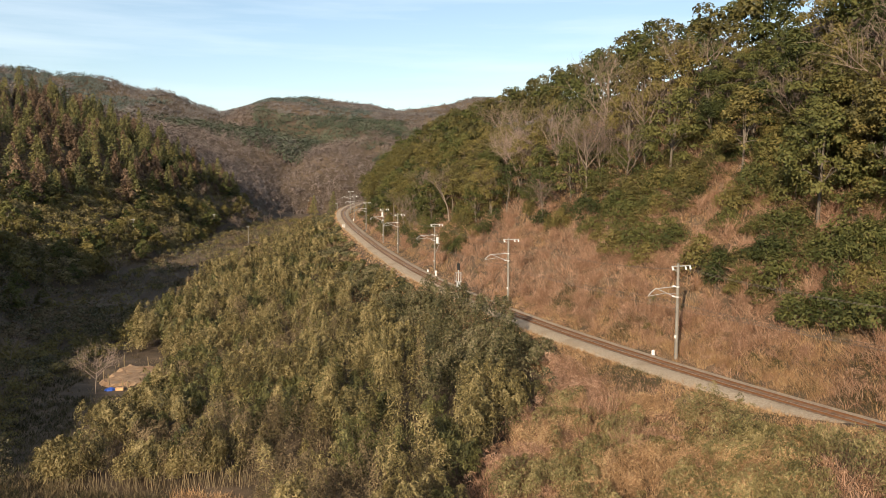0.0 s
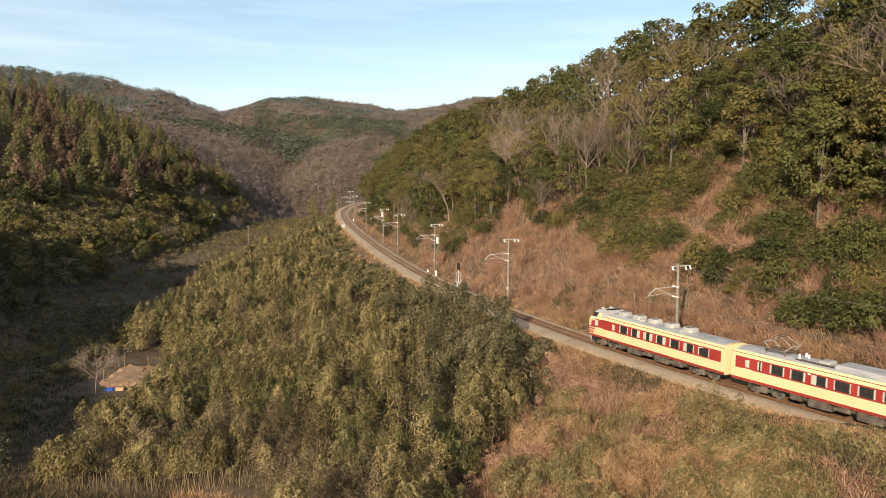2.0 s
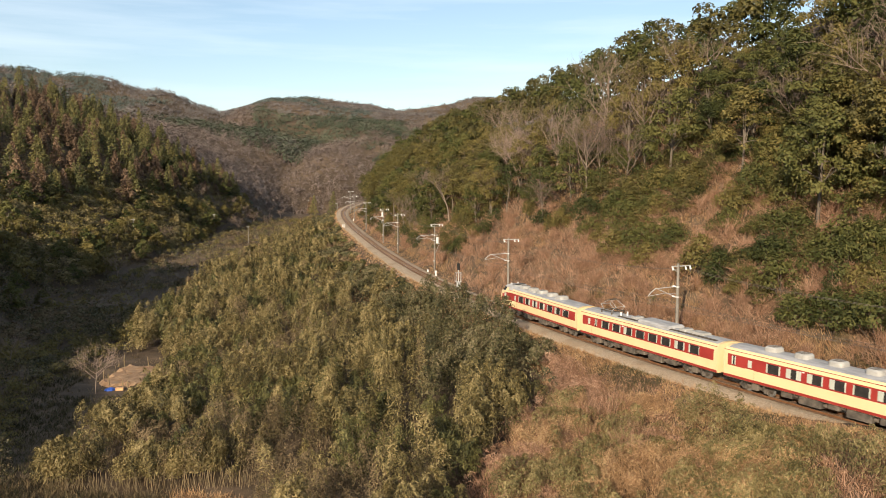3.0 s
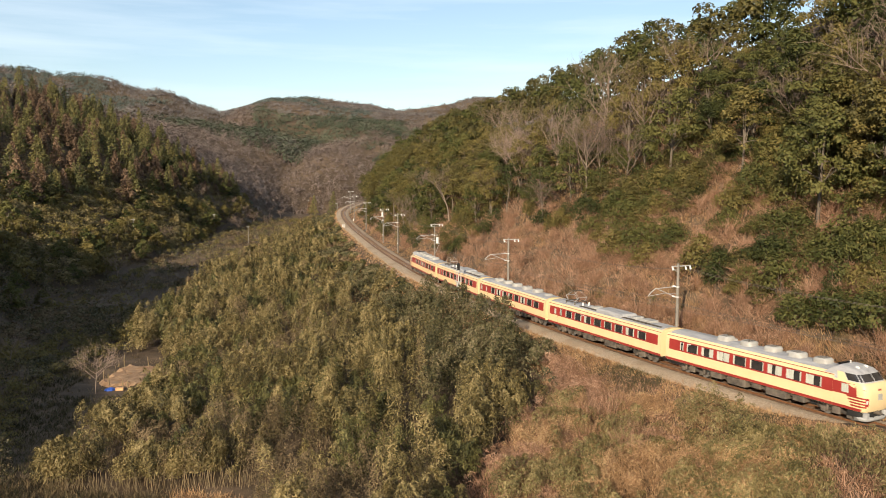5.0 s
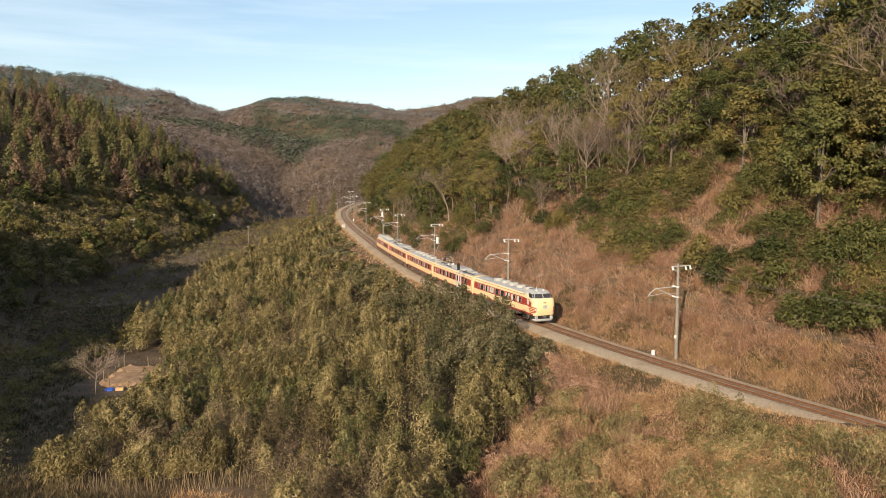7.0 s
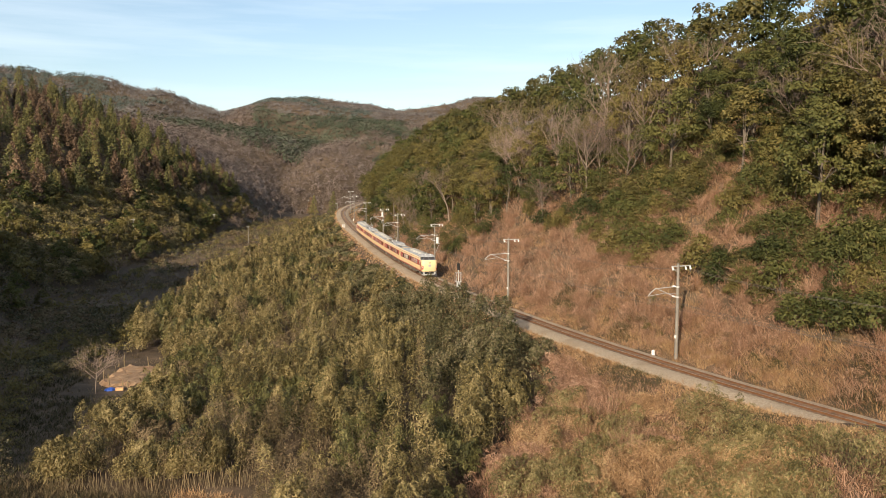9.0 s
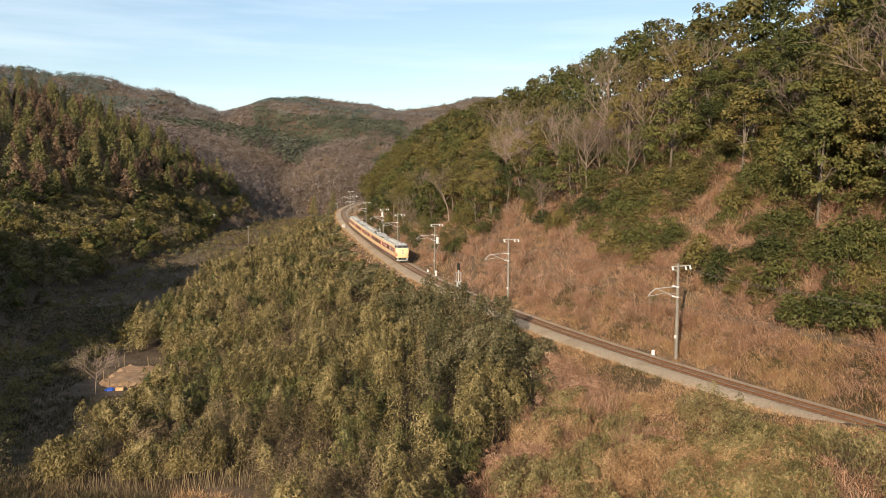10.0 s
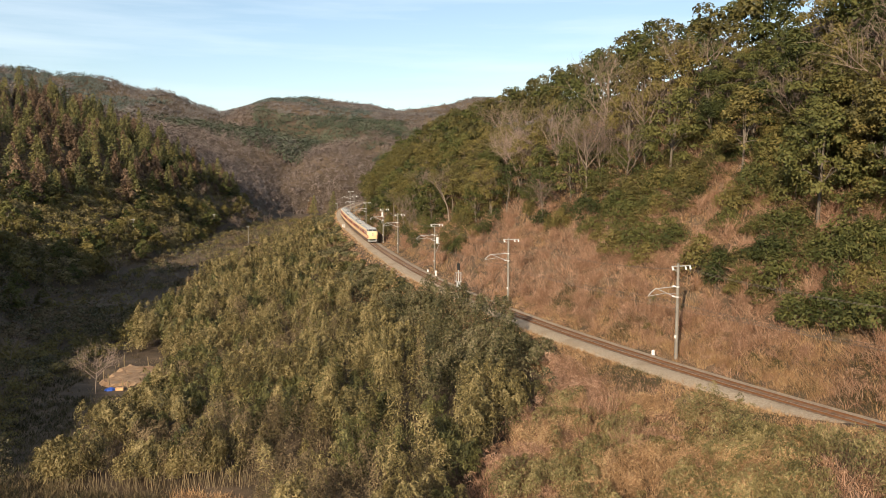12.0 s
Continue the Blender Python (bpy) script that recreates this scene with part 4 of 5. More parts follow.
        limb(shape, q, d * (1 - spread * 0.55) + side * spread + Vector((0, 0, upward)), length * rng.uniform(0.42, 0.62), r * (1 - 0.72 * f) * 0.62 + 0.008, level - 1, rng, spread, twigs, upward)


def make_broadleaf(seed, mat, h=11.0, w=4.2, label="evergreen broadleaf tree with dense dark olive crown", dens=10.5, leaf=0.27):
    rng = random.Random(seed)
    tree = tagged(new("broadleaf_tree"), label, "tree", "trees on the wooded slope")
    tr = Shape()
    top = Vector((rng.uniform(-0.6, 0.6), rng.uniform(-0.6, 0.6), h * 0.72))
    tr.path([(0, 0, -1.2), (0.05, 0, h * 0.2), (top.x * 0.5, top.y * 0.5, h * 0.45), tuple(top)], [0.2, 0.16, 0.12, 0.05], 7)
    clumps = []
    n = 26
    for k in range(n):
        a, f = k * 2.4 + rng.uniform(-0.5, 0.5), math.sqrt((k + 0.6) / n)
        rad = w * f * rng.uniform(0.55, 1.08)
        z = h * (0.95 - 0.50 * f ** 1.6) + rng.uniform(-0.9, 0.7)
        c = Vector((top.x + rad * math.cos(a), top.y + rad * math.sin(a), z))
        clumps.append((*c, rng.uniform(0.62, 1.25) * w / 4.2))
        if k % 3 == 0:
            s = Vector((top.x * 0.4, top.y * 0.4, h * rng.uniform(0.3, 0.5)))
            tr.path([s, s.lerp(c, 0.55) + Vector((0, 0, 0.5)), c], [0.06, 0.045, 0.02], 4)
    for k in range(8):
        a = k * 0.8 + rng.uniform(-0.3, 0.3)
        clumps.append((top.x + w * 0.6 * math.cos(a), top.y + w * 0.6 * math.sin(a), h * rng.uniform(0.26, 0.52), rng.uniform(0.55, 0.95)))
    part("trunk", tr, BARK_BROWN, tree, "slender brown trunk", True)
    fast_mesh("crown", blobs_crown(clumps, dens, leaf, 0.8), 3, mat, tree)
    return tree


def make_bare(seed, h=11.0, lean=0.15, mat=None, wide=0.75):
    rng = random.Random(seed)
    tree = tagged(new("bare_tree"), "leafless winter tree with pale forked branches", "tree", "leafless trees")
    tr = Shape()
    limbs = Shape()
    top = Vector((rng.uniform(-lean, lean) * h, rng.uniform(-lean, lean) * h, h * 0.55))
    pts = [Vector((0, 0, -1)), Vector((top.x * 0.2, top.y * 0.2, h * 0.2)), Vector((top.x * 0.6, top.y * 0.6, h * 0.4)), top]
    t = max(0.45, h / 12)
    tr.path(pts, [0.16 * t, 0.125 * t, 0.09 * t, 0.05 * t], 7)
    for k in range(9):
        f = 0.3 + 0.7 * k / 8
        q = pts[1].lerp(pts[3], f)
        a = k * 2.4 + rng.uniform(-0.3, 0.3)
        limb(limbs, q, Vector((math.cos(a) * wide, math.sin(a) * wide, 0.9)), h * rng.uniform(0.36, 0.5) * (1.15 - 0.35 * f), 0.058 * t, 2, rng)
    part("trunk", tr, BARK_PALE, tree, "pale bark trunk", True)
    part("branchwork", limbs, mat or TWIG, tree, "fine leafless branches")
    return tree


def make_conifer(seed, mat, h=12.0, label="dark green conical cedar on the hillside"):
    rng = random.Random(seed)
    tree = tagged(new("cedar_tree"), label, "conifer", "cedars on the far slope")
    part("trunk", Shape().tube((0, 0, -1.5), (0, 0, h * 0.95), 0.2, 0.03, 6), BARK_DARK, tree)
    clumps = []
    for k in range(30):
        f = k / 29
        r = 2.9 * (1 - f) ** 0.62 * rng.uniform(0.7, 1.1)
        a = k * 2.4 + rng.uniform(-0.4, 0.4)
        clumps.append((r * 0.72 * math.cos(a), r * 0.72 * math.sin(a), h * (0.14 + 0.84 * f), 0.42 + 0.26 * r))
    out = [blobs_crown(clumps, 3.7, 0.60, 0.65, 0.5)]
    fast_mesh("crown", np.concatenate(out), 3, mat, tree)
    return tree


def make_shrub(seed, mat, label, r=1.5, size=0.3, dens=22, category="shrub", group="shrubs on the bank", name="shrub"):
    rng = random.Random(seed)
    sh = tagged(new(name), label, category, group)
    st = Shape()
    clumps = []
    for k in range(8):
        a, f = k * 2.4, math.sqrt((k + 0.4) / 8)
        c = Vector((r * f * math.cos(a) * 0.75, r * f * math.sin(a) * 0.75, r * (1.7 - 1.15 * f) + rng.uniform(-0.2, 0.25)))
        clumps.append((*c, r * rng.uniform(0.34, 0.55)))
        st.path([(0, 0, -0.4), tuple(c * 0.5), tuple(c)], [0.05, 0.035, 0.012], 4)
    part("stem", st, BARK_DARK, sh)
    fast_mesh("foliage", blobs_crown(clumps, dens, size, 0.5, 0.7), 3, mat, sh)
    return sh


def make_brush(seed):
    """A bush of bare russet stems."""
    sh = tagged(new("brush"), "tangled leafless russet brush on the bank", "brush", "leafless brush on the bank")
    n = 560
    a = R.uniform(0, 2 * math.pi, n)
    q = R.uniform(0, 1.0, n)
    p0 = np.stack([q * np.cos(a), q * np.sin(a), R.uniform(-0.2, 1.5, n)], -1)
    d = np.stack([np.cos(a) * (0.1 + 0.4 * q) + R.normal(0, 0.38, n), np.sin(a) * (0.1 + 0.4 * q) + R.normal(0, 0.38, n), R.uniform(0.0, 1.1, n)], -1)
    p1 = p0 + unit(d) * R.uniform(0.5, 1.5, n)[:, None]
    w = unit(np.cross(d, R.normal(size=(n, 3)))) * 0.013
    fast_mesh("brushwood", np.stack([p0 - w, p0 + w, p1], 1), 3, GRASS_RED, sh)
    return sh


def scatter(things, spots, rng, s0=0.8, s1=1.2, sink=0.3, tilt=3.0):
    """Copies of the things at the spots (x, y); the first of each kind moves to a spot itself."""
    for i, (x, y) in enumerate(spots):
        src = things[i % len(things)]
        s = rng.uniform(s0, s1)
        m = pose(x, y, float(land(x, y)) - sink, rng.uniform(-tilt, tilt), rng.uniform(-tilt, tilt), rng.uniform(0, 360)) @ Matrix.Diagonal((s, s, s * rng.uniform(0.9, 1.12), 1))
        if i < len(things):
            src.matrix_basis = m
        else:
            c = copy_thing(src, Matrix())
            c.matrix_basis = m


def tufts(name, x, y, h, mat, blades=7, width=0.06, lean=0.45, label="", z=None, spread=0.25):
    """Tufts of upright pointed blades."""
    n = len(x)
    z = land(x, y) if z is None else z
    base = np.repeat(np.stack([x, y, z - 0.05], -1), blades, 0)
    hh = np.repeat(h, blades) * R.uniform(0.35, 1.15, n * blades)
    a = R.uniform(0, 2 * math.pi, n * blades)
    off = np.stack([np.cos(a), np.sin(a), 0 * a], -1)
    base = base + off * (R.uniform(0, 1, n * blades) * spread)[:, None]
    c = a + R.normal(0, 0.9, n * blades)
    tip = base + np.stack([np.cos(c), np.sin(c), 0 * c], -1) * (hh * lean * R.uniform(0.1, 1.2, n * blades))[:, None] + np.stack([0 * a, 0 * a, hh], -1)
    b = np.stack([-np.sin(a), np.cos(a), 0 * a], -1) * width * 0.5
    ob = fast_mesh(name, np.stack([base - b, base + b, tip], 1), 3, mat)
    return tagged(ob, label, "grass", kind="stuff")


def side_of(x, y):
    """Distance from the line, positive on the hill's side."""
    return (x - track_x(y)) * np.interp(y, (0, 56, 100, 150, 250), (0.87, 0.87, 0.92, 0.97, 0.985))


def random_spots(x0, x1, y0, y1, n):
    return R.uniform(x0, x1, n), R.uniform(y0, y1, n)


# -- the bamboo thicket between the line and the valley floor --
def thicket_left(y):
    return np.interp(y, (42, 55, 59, 61, 66, 74, 77, 106, 113, 122, 170, 298, 340), (-10, -14, -18, -31, -33, -34, -32.5, -34.5, -45, -47, -54, -60, -56))


def thicket_right(y):
    return np.interp(y, (42, 55, 67, 72, 78, 90, 110, 130, 150, 200, 300, 340), (-1, 3, 8.5, 10.5, 11.2, 6.8, 0.9, -4.9, -10.4, -22.6, -41.6, -47.6))


def domes(x, y, spacing, seed):
    """For each place its distance to the nearest of a jittered set of plume centres, that centre, and a random number of its own."""
    i0, j0 = np.floor(x / spacing), np.floor(y / spacing)
    best = np.full(len(x), 1e9)
    cx, cy, val = np.zeros(len(x)), np.zeros(len(x)), np.zeros(len(x))
    for di in (-1, 0, 1):
        for dj in (-1, 0, 1):
            i, j = i0 + di, j0 + dj
            h1 = np.modf(np.abs(np.sin(i * 12.9898 + j * 78.233 + seed) * 43758.5453))[0]
            h2 = np.modf(np.abs(np.sin(i * 39.346 + j * 11.135 + seed) * 24634.6345))[0]
            h3 = np.modf(np.abs(np.sin(i * 73.156 + j * 52.235 + seed) * 35147.1281))[0]
            px, py = (i + h1) * spacing, (j + h2) * spacing
            d = np.hypot(x - px, y - py)
            near = d < best
            best, cx, cy, val = np.where(near, d, best), np.where(near, px, cx), np.where(near, py, cy), np.where(near, h3, val)
    return best, cx, cy, val


def plume_field(x, y, h, name, mat, label, size, aspect, droop, per, spread=0.8):
    """Leaves on slender plumes of the height h at (x, y), gathered in domes that catch the light on one side."""
    d, cx, cy, val = domes(x, y, 3.3, 1.0)
    hh = h * (0.64 + 0.46 * val) * (0.42 + 0.58 * np.sqrt(np.clip(1 - (d / 2.3) ** 2, 0, 1))) * (1 + 0.13 * waves(cx, cy, 3.6, 7.0))
    keep = R.uniform(0, 1, len(x)) > np.interp(d, (1.1, 1.75), (0.0, 0.95))
    x, y, hh, cx, cy, d, per, size = x[keep], y[keep], hh[keep], cx[keep], cy[keep], d[keep], per[keep], size[keep]
    g = land(x, y)
    idx = np.repeat(np.arange(len(x)), per.astype(int))
    m = len(idx)
    f = R.uniform(0, 1, m) ** 0.6
    rad = spread * np.sin(np.pi * np.clip(0.12 + 0.86 * f, 0, 1)) ** 0.7 + 0.06
    a = R.uniform(0, 2 * math.pi, m)
    q = rad * np.sqrt(R.uniform(0.1, 1, m))
    ox, oy = (x - cx)[idx] * 0.5, (y - cy)[idx] * 0.5
    p = np.stack([x[idx] + q * np.cos(a) + ox * f ** 2 * 0.5, y[idx] + q * np.sin(a) + oy * f ** 2 * 0.5, g[idx] + hh[idx] * (0.24 + 0.76 * f)], -1)
    out = np.stack([ox + 0.7 * np.cos(a), oy + 0.7 * np.sin(a), np.full(m, 0.7)], -1)
    axis = np.stack([np.cos(a) * 0.7, np.sin(a) * 0.7, np.full(m, -droop)], -1) if droop else None
    tagged(fast_mesh(name, leaves(p, out, size[idx], aspect, axis, 0.45), 3, mat), label, "thicket", kind="stuff")
    return x, y, g, hh


def build_thicket():
    n = 30000
    x, y = random_spots(-62, 14, 42, 340, n)
    inside = (x > thicket_left(y) + waves(x, y, 3.0) * 1.2) & (x < thicket_right(y) + waves(x, y, 3.0, 4.0) * 0.8)
    keep = R.uniform(0, 1, n) < np.interp(y, (40, 120, 200, 340), (1.0, 0.8, 0.5, 0.35))
    x, y = x[inside & keep], y[inside & keep]
    edge = thicket_right(y) - x
    dark = ((edge < 11 + 4 * waves(x, y, 6.0)) & (y > 68) & (y < 126)) | ((edge < 9) & (y >= 126) & (waves(x, y, 7.0, 3.0) > -0.1))
    patch = (~dark) & (waves(x, y, 5.5, 12.0) + 0.4 * waves(x, y, 1.7, 3.0) > 0.34)
    h = 6.6 + 1.1 * waves(x, y, 8.0, 2.5) + R.uniform(-0.5, 0.5, len(x))
    h = np.where(dark, np.interp(y, (110, 124), (6.6, 2.6)), h)
    h = h * np.where((y > 86) & (y < 111), np.interp(edge, (0, 3.0), (0.8, 1)), np.interp(edge, (0, 4.0), (0.5, 1))) * np.where((~dark) & (y > 135), np.interp(edge, (0, 16), (0.35, 1)), 1)
    h = h * np.where((x < -22) & (y < 82), 0.72, 1.0)
    h = np.minimum(h, np.interp(y, (100, 150, 220, 330), (9, 7.5, 6, 5)))
    size = np.interp(y, (45, 120, 250), (0.23, 0.38, 0.72))
    per = np.interp(y, (40, 70, 120, 200, 340), (320, 265, 135, 78, 52))
    patch |= (y < 55) & (x < -4) & (waves(x, y, 3.0, 2.0) > -0.4)
    hole = np.hypot(x - 5.6, y - 58.5) < 1.7
    x, y, h, dark, patch, size, per = (q[~hole] for q in (x, y, h, dark, patch, size, per))
    sel = ~dark & ~patch
    deep = domes(x, y, 3.3, 1.0)[3] + 0.25 * waves(x, y, 9.0, 2.0) < 0.28
    bx, by, bg, bh = plume_field(x[sel & ~deep], y[sel & ~deep], h[sel & ~deep], "bamboo_foliage", LEAF_BAMBOO, "yellow-green bamboo foliage of a dense thicket", size[sel & ~deep], 0.36, 0.35, per[sel & ~deep])
    plume_field(x[sel & deep], y[sel & deep], h[sel & deep] * 1.05, "bamboo_foliage", LEAF_DEEP, "deep green bamboo clumps in the thicket", size[sel & deep], 0.36, 0.35, per[sel & deep])
    plume_field(x[dark], y[dark], h[dark], "shrub_foliage", LEAF_THICKET, "dark evergreen shrubs overgrown with dry vines", size[dark] * 0.8, 0.55, 0, per[dark], 1.0)
    plume_field(x[patch], y[patch], h[patch] * 0.86, "faded_foliage", LEAF_FADED, "faded brown vines and dying bamboo in the thicket", size[patch] * 0.8, 0.3, 0.5, per[patch] * 0.8)
    x, y = random_spots(-32.5, -14, 61.0, 64.5, 420)
    plume_field(x, y, R.uniform(3.2, 4.6, 420), "bamboo_foliage", LEAF_BAMBOO, "lower bamboo foliage along the open front", np.full(420, 0.25), 0.36, 0.4, np.full(420, 170), 0.8)
    y = R.uniform(74, 185, 900)
    x = thicket_left(y) + R.uniform(-0.8, 2.6, 900)
    plume_field(x, y, R.uniform(2.4, 4.6, 900), "bamboo_foliage", LEAF_BAMBOO, "lower bamboo foliage along the field", np.full(900, 0.34), 0.36, 0.4, np.full(900, 80), 0.9)
    # dwarf bamboo and dead stalks on the near apron, below the line
    x, y = random_spots(-2, 38, 33, 66, 5200)
    u = side_of(x, y)
    ok = (u < -np.interp(x, (21, 25), (5.2, 9.0))) & (x > thicket_right(y) + 0.6)
    x, y, u = x[ok], y[ok], u[ok]
    m = waves(x, y, 3.4, 6.0) + 0.45 * waves(x, y, 1.3, 2.0) + np.interp(y, (44, 60), (0.35, -0.55)) + bump(x, y, 20.5, 55.5, 1.2, 3.4, 3.4)
    tall = np.interp(-u, (5.2, 8.5), (0.8, 3.0)) * np.interp(y, (36, 44), (0.75, 1.0)) + bump(x, y, 20.0, 55.5, 2.4, 2.8, 2.8)
    g = m > -0.30
    plume_field(x[g], y[g], tall[g], "dwarf_bamboo", LEAF_DWARF, "green dwarf bamboo among dead stalks below the line", np.full(g.sum(), 0.19), 0.34, 0.4, np.full(g.sum(), 125), 0.65)
    g = (m <= 0.05) & (m > -0.9)
    plume_field(x[g], y[g], tall[g] * 0.9, "dead_stalks", GRASS_DRY, "straw-coloured dead stalks and vines below the line", np.full(g.sum(), 0.34), 0.10, 0.3, np.full(g.sum(), 95), 0.7)
    # dead vines heaped against the thicket
    y = R.uniform(52, 80, 700)
    x = thicket_right(y) + R.uniform(-0.6, 5.0, 700)
    ok = (side_of(x, y) < -6.5) & (np.hypot(x - 5.6, y - 58.5) > 1.9)
    x, y = x[ok], y[ok]
    plume_field(x, y, np.interp(x - thicket_right(y), (0, 5), (3.0, 1.0)), "dead_vines", GRASS_RED, "russet dead vines heaped against the thicket", np.full(len(x), 0.36), 0.09, 0.0, np.full(len(x), 110), 0.8)
    # culms that show along the open front of the thicket and under the canopy
    sel = by < 76
    px, py, pg, ph = bx[sel], by[sel], bg[sel], bh[sel]
    fx, fy = random_spots(-31, -15, 60.0, 62.0, 260)
    px, py, pg, ph = np.concatenate([px, fx]), np.concatenate([py, fy]), np.concatenate([pg, land(fx, fy)]), np.concatenate([ph, R.uniform(1.0, 2.2, 260)])
    m = len(px)
    b = np.stack([px, py, pg - 0.2], -1)
    t = b + np.stack([R.normal(0, 0.25, m), R.normal(0, 0.25, m), ph * 0.85], -1)
    w = np.array([0.022, 0.0, 0.0])
    w2 = np.array([0.0, 0.022, 0.0])
    v = np.concatenate([np.stack([b - w, b + w, t + w * 0.5, t - w * 0.5], 1), np.stack([b - w2, b + w2, t + w2 * 0.5, t - w2 * 0.5], 1)])
    tagged(fast_mesh("bamboo_culms", v, 4, CULM), "pale thin bamboo culms under the foliage", "thicket", kind="stuff")


build_thicket()


# -- grass and brush --
def build_grass():
    # the bank above the line
    x, y = random_spots(-45, 75, 30, 330, 190000)
    u = side_of(x, y)
    zone = (u > 2.6) & (u < 34) & (R.uniform(0, 1, len(x)) < np.interp(y, (40, 90, 160, 330), (1, 0.8, 0.4, 0.25)))
    x, y, u = x[zone], y[zone], u[zone]
    mix = waves(x, y, 6.0, 9.0) + 0.5 * waves(x, y, 2.0, 1.0)
    for which, name, mat, hh, label in ((mix > 0.12, "dry_grass", GRASS_DRY, 1.0, "pale straw-coloured dry grass on the bank"), (mix <= 0.12, "russet_brush", GRASS_RED, 1.25, "russet dead bracken and brush on the bank")):
        tall = np.interp(u[which], (2.6, 4, 9), (0.45, 0.9, 1.15)) * hh * R.uniform(0.6, 1.3, which.sum())
        tufts(name, x[which], y[which], tall, mat, 6, 0.06, 1.3, label, spread=0.6)
    # the low growth at the foot of the bank
    x, y = random_spots(6, 50, 42, 110, 60000)
    u = side_of(x, y)
    zone = (u > 2.75) & (u < 8.5)
    x, y, u = x[zone], y[zone], u[zone]
    mix = waves(x, y, 2.6, 4.0) + 0.5 * waves(x, y, 1.1, 2.0)
    tall = np.interp(u, (2.75, 5), (0.22, 0.85)) * R.uniform(0.4, 1.3, len(x))
    for which, name, mat, label in ((mix > 0.15, "dry_grass", GRASS_DRY, "short pale grass at the foot of the bank"), ((mix <= 0.15) & (mix > -0.45), "russet_brush", GRASS_RED, "low russet brush at the foot of the bank"), (mix <= -0.45, "green_weeds", GRASS_OLIVE, "olive weeds at the foot of the bank")):
        tufts(name, x[which], y[which], tall[which], mat, 6, 0.05, 1.5, label, spread=0.45)
    # dead leaves and broken stems over it all
    x, y = random_spots(-12, 62, 36, 135, 165000)
    u = side_of(x, y)
    z = land(x, y)
    zone = ((u > 2.9) & (u < 27)) | ((u < -3.6) & (x > thicket_right(y) + 0.3) & (u > -24))
    x, y, u, z = x[zone], y[zone], u[zone], z[zone]
    p = np.stack([x, y, z + R.uniform(0.05, 1.0, len(x)) * np.interp(np.abs(u), (3.4, 9), (0.2, 1.0))], -1)
    v = leaves(p, np.tile([-0.2, -0.6, 0.7], (len(x), 1)), R.uniform(0.07, 0.17, len(x)), 0.4, None, 0.9)
    half = len(x) // 2
    tagged(fast_mesh("dead_leaves", v[:half], 3, GRASS_RED), "russet dead leaves over the bank", "litter", kind="stuff")
    tagged(fast_mesh("straw_litter", v[half:], 3, GRASS_DRY), "pale broken straw over the bank", "litter", kind="stuff")
    # the slope below the line and the near apron
    x, y = random_spots(-16, 40, 32, 140, 60000)
    u = side_of(x, y)
    zone = (u < -2.6) & (x > thicket_right(y) - 1.0) & (u > -30)
    x, y, u = x[zone], y[zone], u[zone]
    mix = waves(x, y, 4.0, 3.0)
    tall = np.interp(-u, (2.6, 5, 9), (0.12, 0.5, 0.95)) * R.uniform(0.5, 1.3, len(x))
    for which, name, mat, label in ((mix > -0.1, "dry_grass", GRASS_DRY, "tangled dry grass below the line"), (mix <= -0.1, "russet_brush", GRASS_RED, "russet dead brush below the line")):
        tufts(name, x[which], y[which], tall[which], mat, 6, 0.05, 1.3, label, spread=0.5)
    # the slope below the line further on
    x, y = random_spots(-62, 10, 105, 345, 26000)
    u = side_of(x, y)
    zone = (u < -3.2) & (u > -15) & (R.uniform(0, 1, len(x)) < np.interp(y, (105, 180, 345), (1.0, 0.8, 0.6)))
    x, y, u = x[zone], y[zone], u[zone]
    tall = np.interp(-u, (3.2, 6), (0.25, 1.0)) * R.uniform(0.5, 1.3, len(x))
    mix = waves(x, y, 6.0, 3.0)
    for which, mat, label in ((mix > 0.0, GRASS_DRY, "dry grass on the embankment"), (mix <= 0.0, GRASS_RED, "russet dead brush on the embankment")):
        tufts("dry_grass", x[which], y[which], tall[which], mat, 5, 0.14, 0.75, label, spread=0.5)
    # matted straw and weeds that run into the ballast on both sides
    s = np.concatenate([R.uniform(-45, 75, 22000), R.uniform(75, 330, 9000)])
    yy = np.interp(s, _s, _y)
    o = R.uniform(0, 1, len(s)) ** 1.2 * 4.2 + 2.35
    hill = R.uniform(0, 1, len(s)) < 0.55
    o = np.where(hill, o - 0.75, -(o + 0.75))
    xx = track_x(yy) + o * 1.08
    tone = waves(xx, yy, 2.2, 3.0) + 0.5 * waves(xx, yy, 0.9, 5.0)
    zz = np.maximum(land(xx, yy), np.where(np.abs(o) < 3.2, track_z(yy) - 0.55, -99))
    for sel, name, mat, label in ((tone > -0.25, "verge_straw", GRASS_DRY, "matted straw at the edge of the ballast"), (tone <= -0.25, "verge_weeds", GRASS_OLIVE, "olive weeds at the edge of the ballast")):
        sel = sel & (R.uniform(0, 1, len(s)) < np.interp(np.abs(o), (1.6, 2.6), (0.4, 1.0)))
        tufts(name, xx[sel], yy[sel], np.interp(np.abs(o[sel]), (2.3, 5), (0.18, 0.5)) * R.uniform(0.6, 1.4, sel.sum()), mat, 4, 0.06, 1.6, label, z=zz[sel], spread=0.4)
    # thin weeds along the ballast
    s = R.uniform(-5, 330, 5000)
    yy = np.interp(s, _s, _y)
    o = np.where(R.uniform(0, 1, 5000) < 0.5, -1, 1) * R.uniform(2.3, 3.4, 5000)
    xx = track_x(yy) + o * 1.06
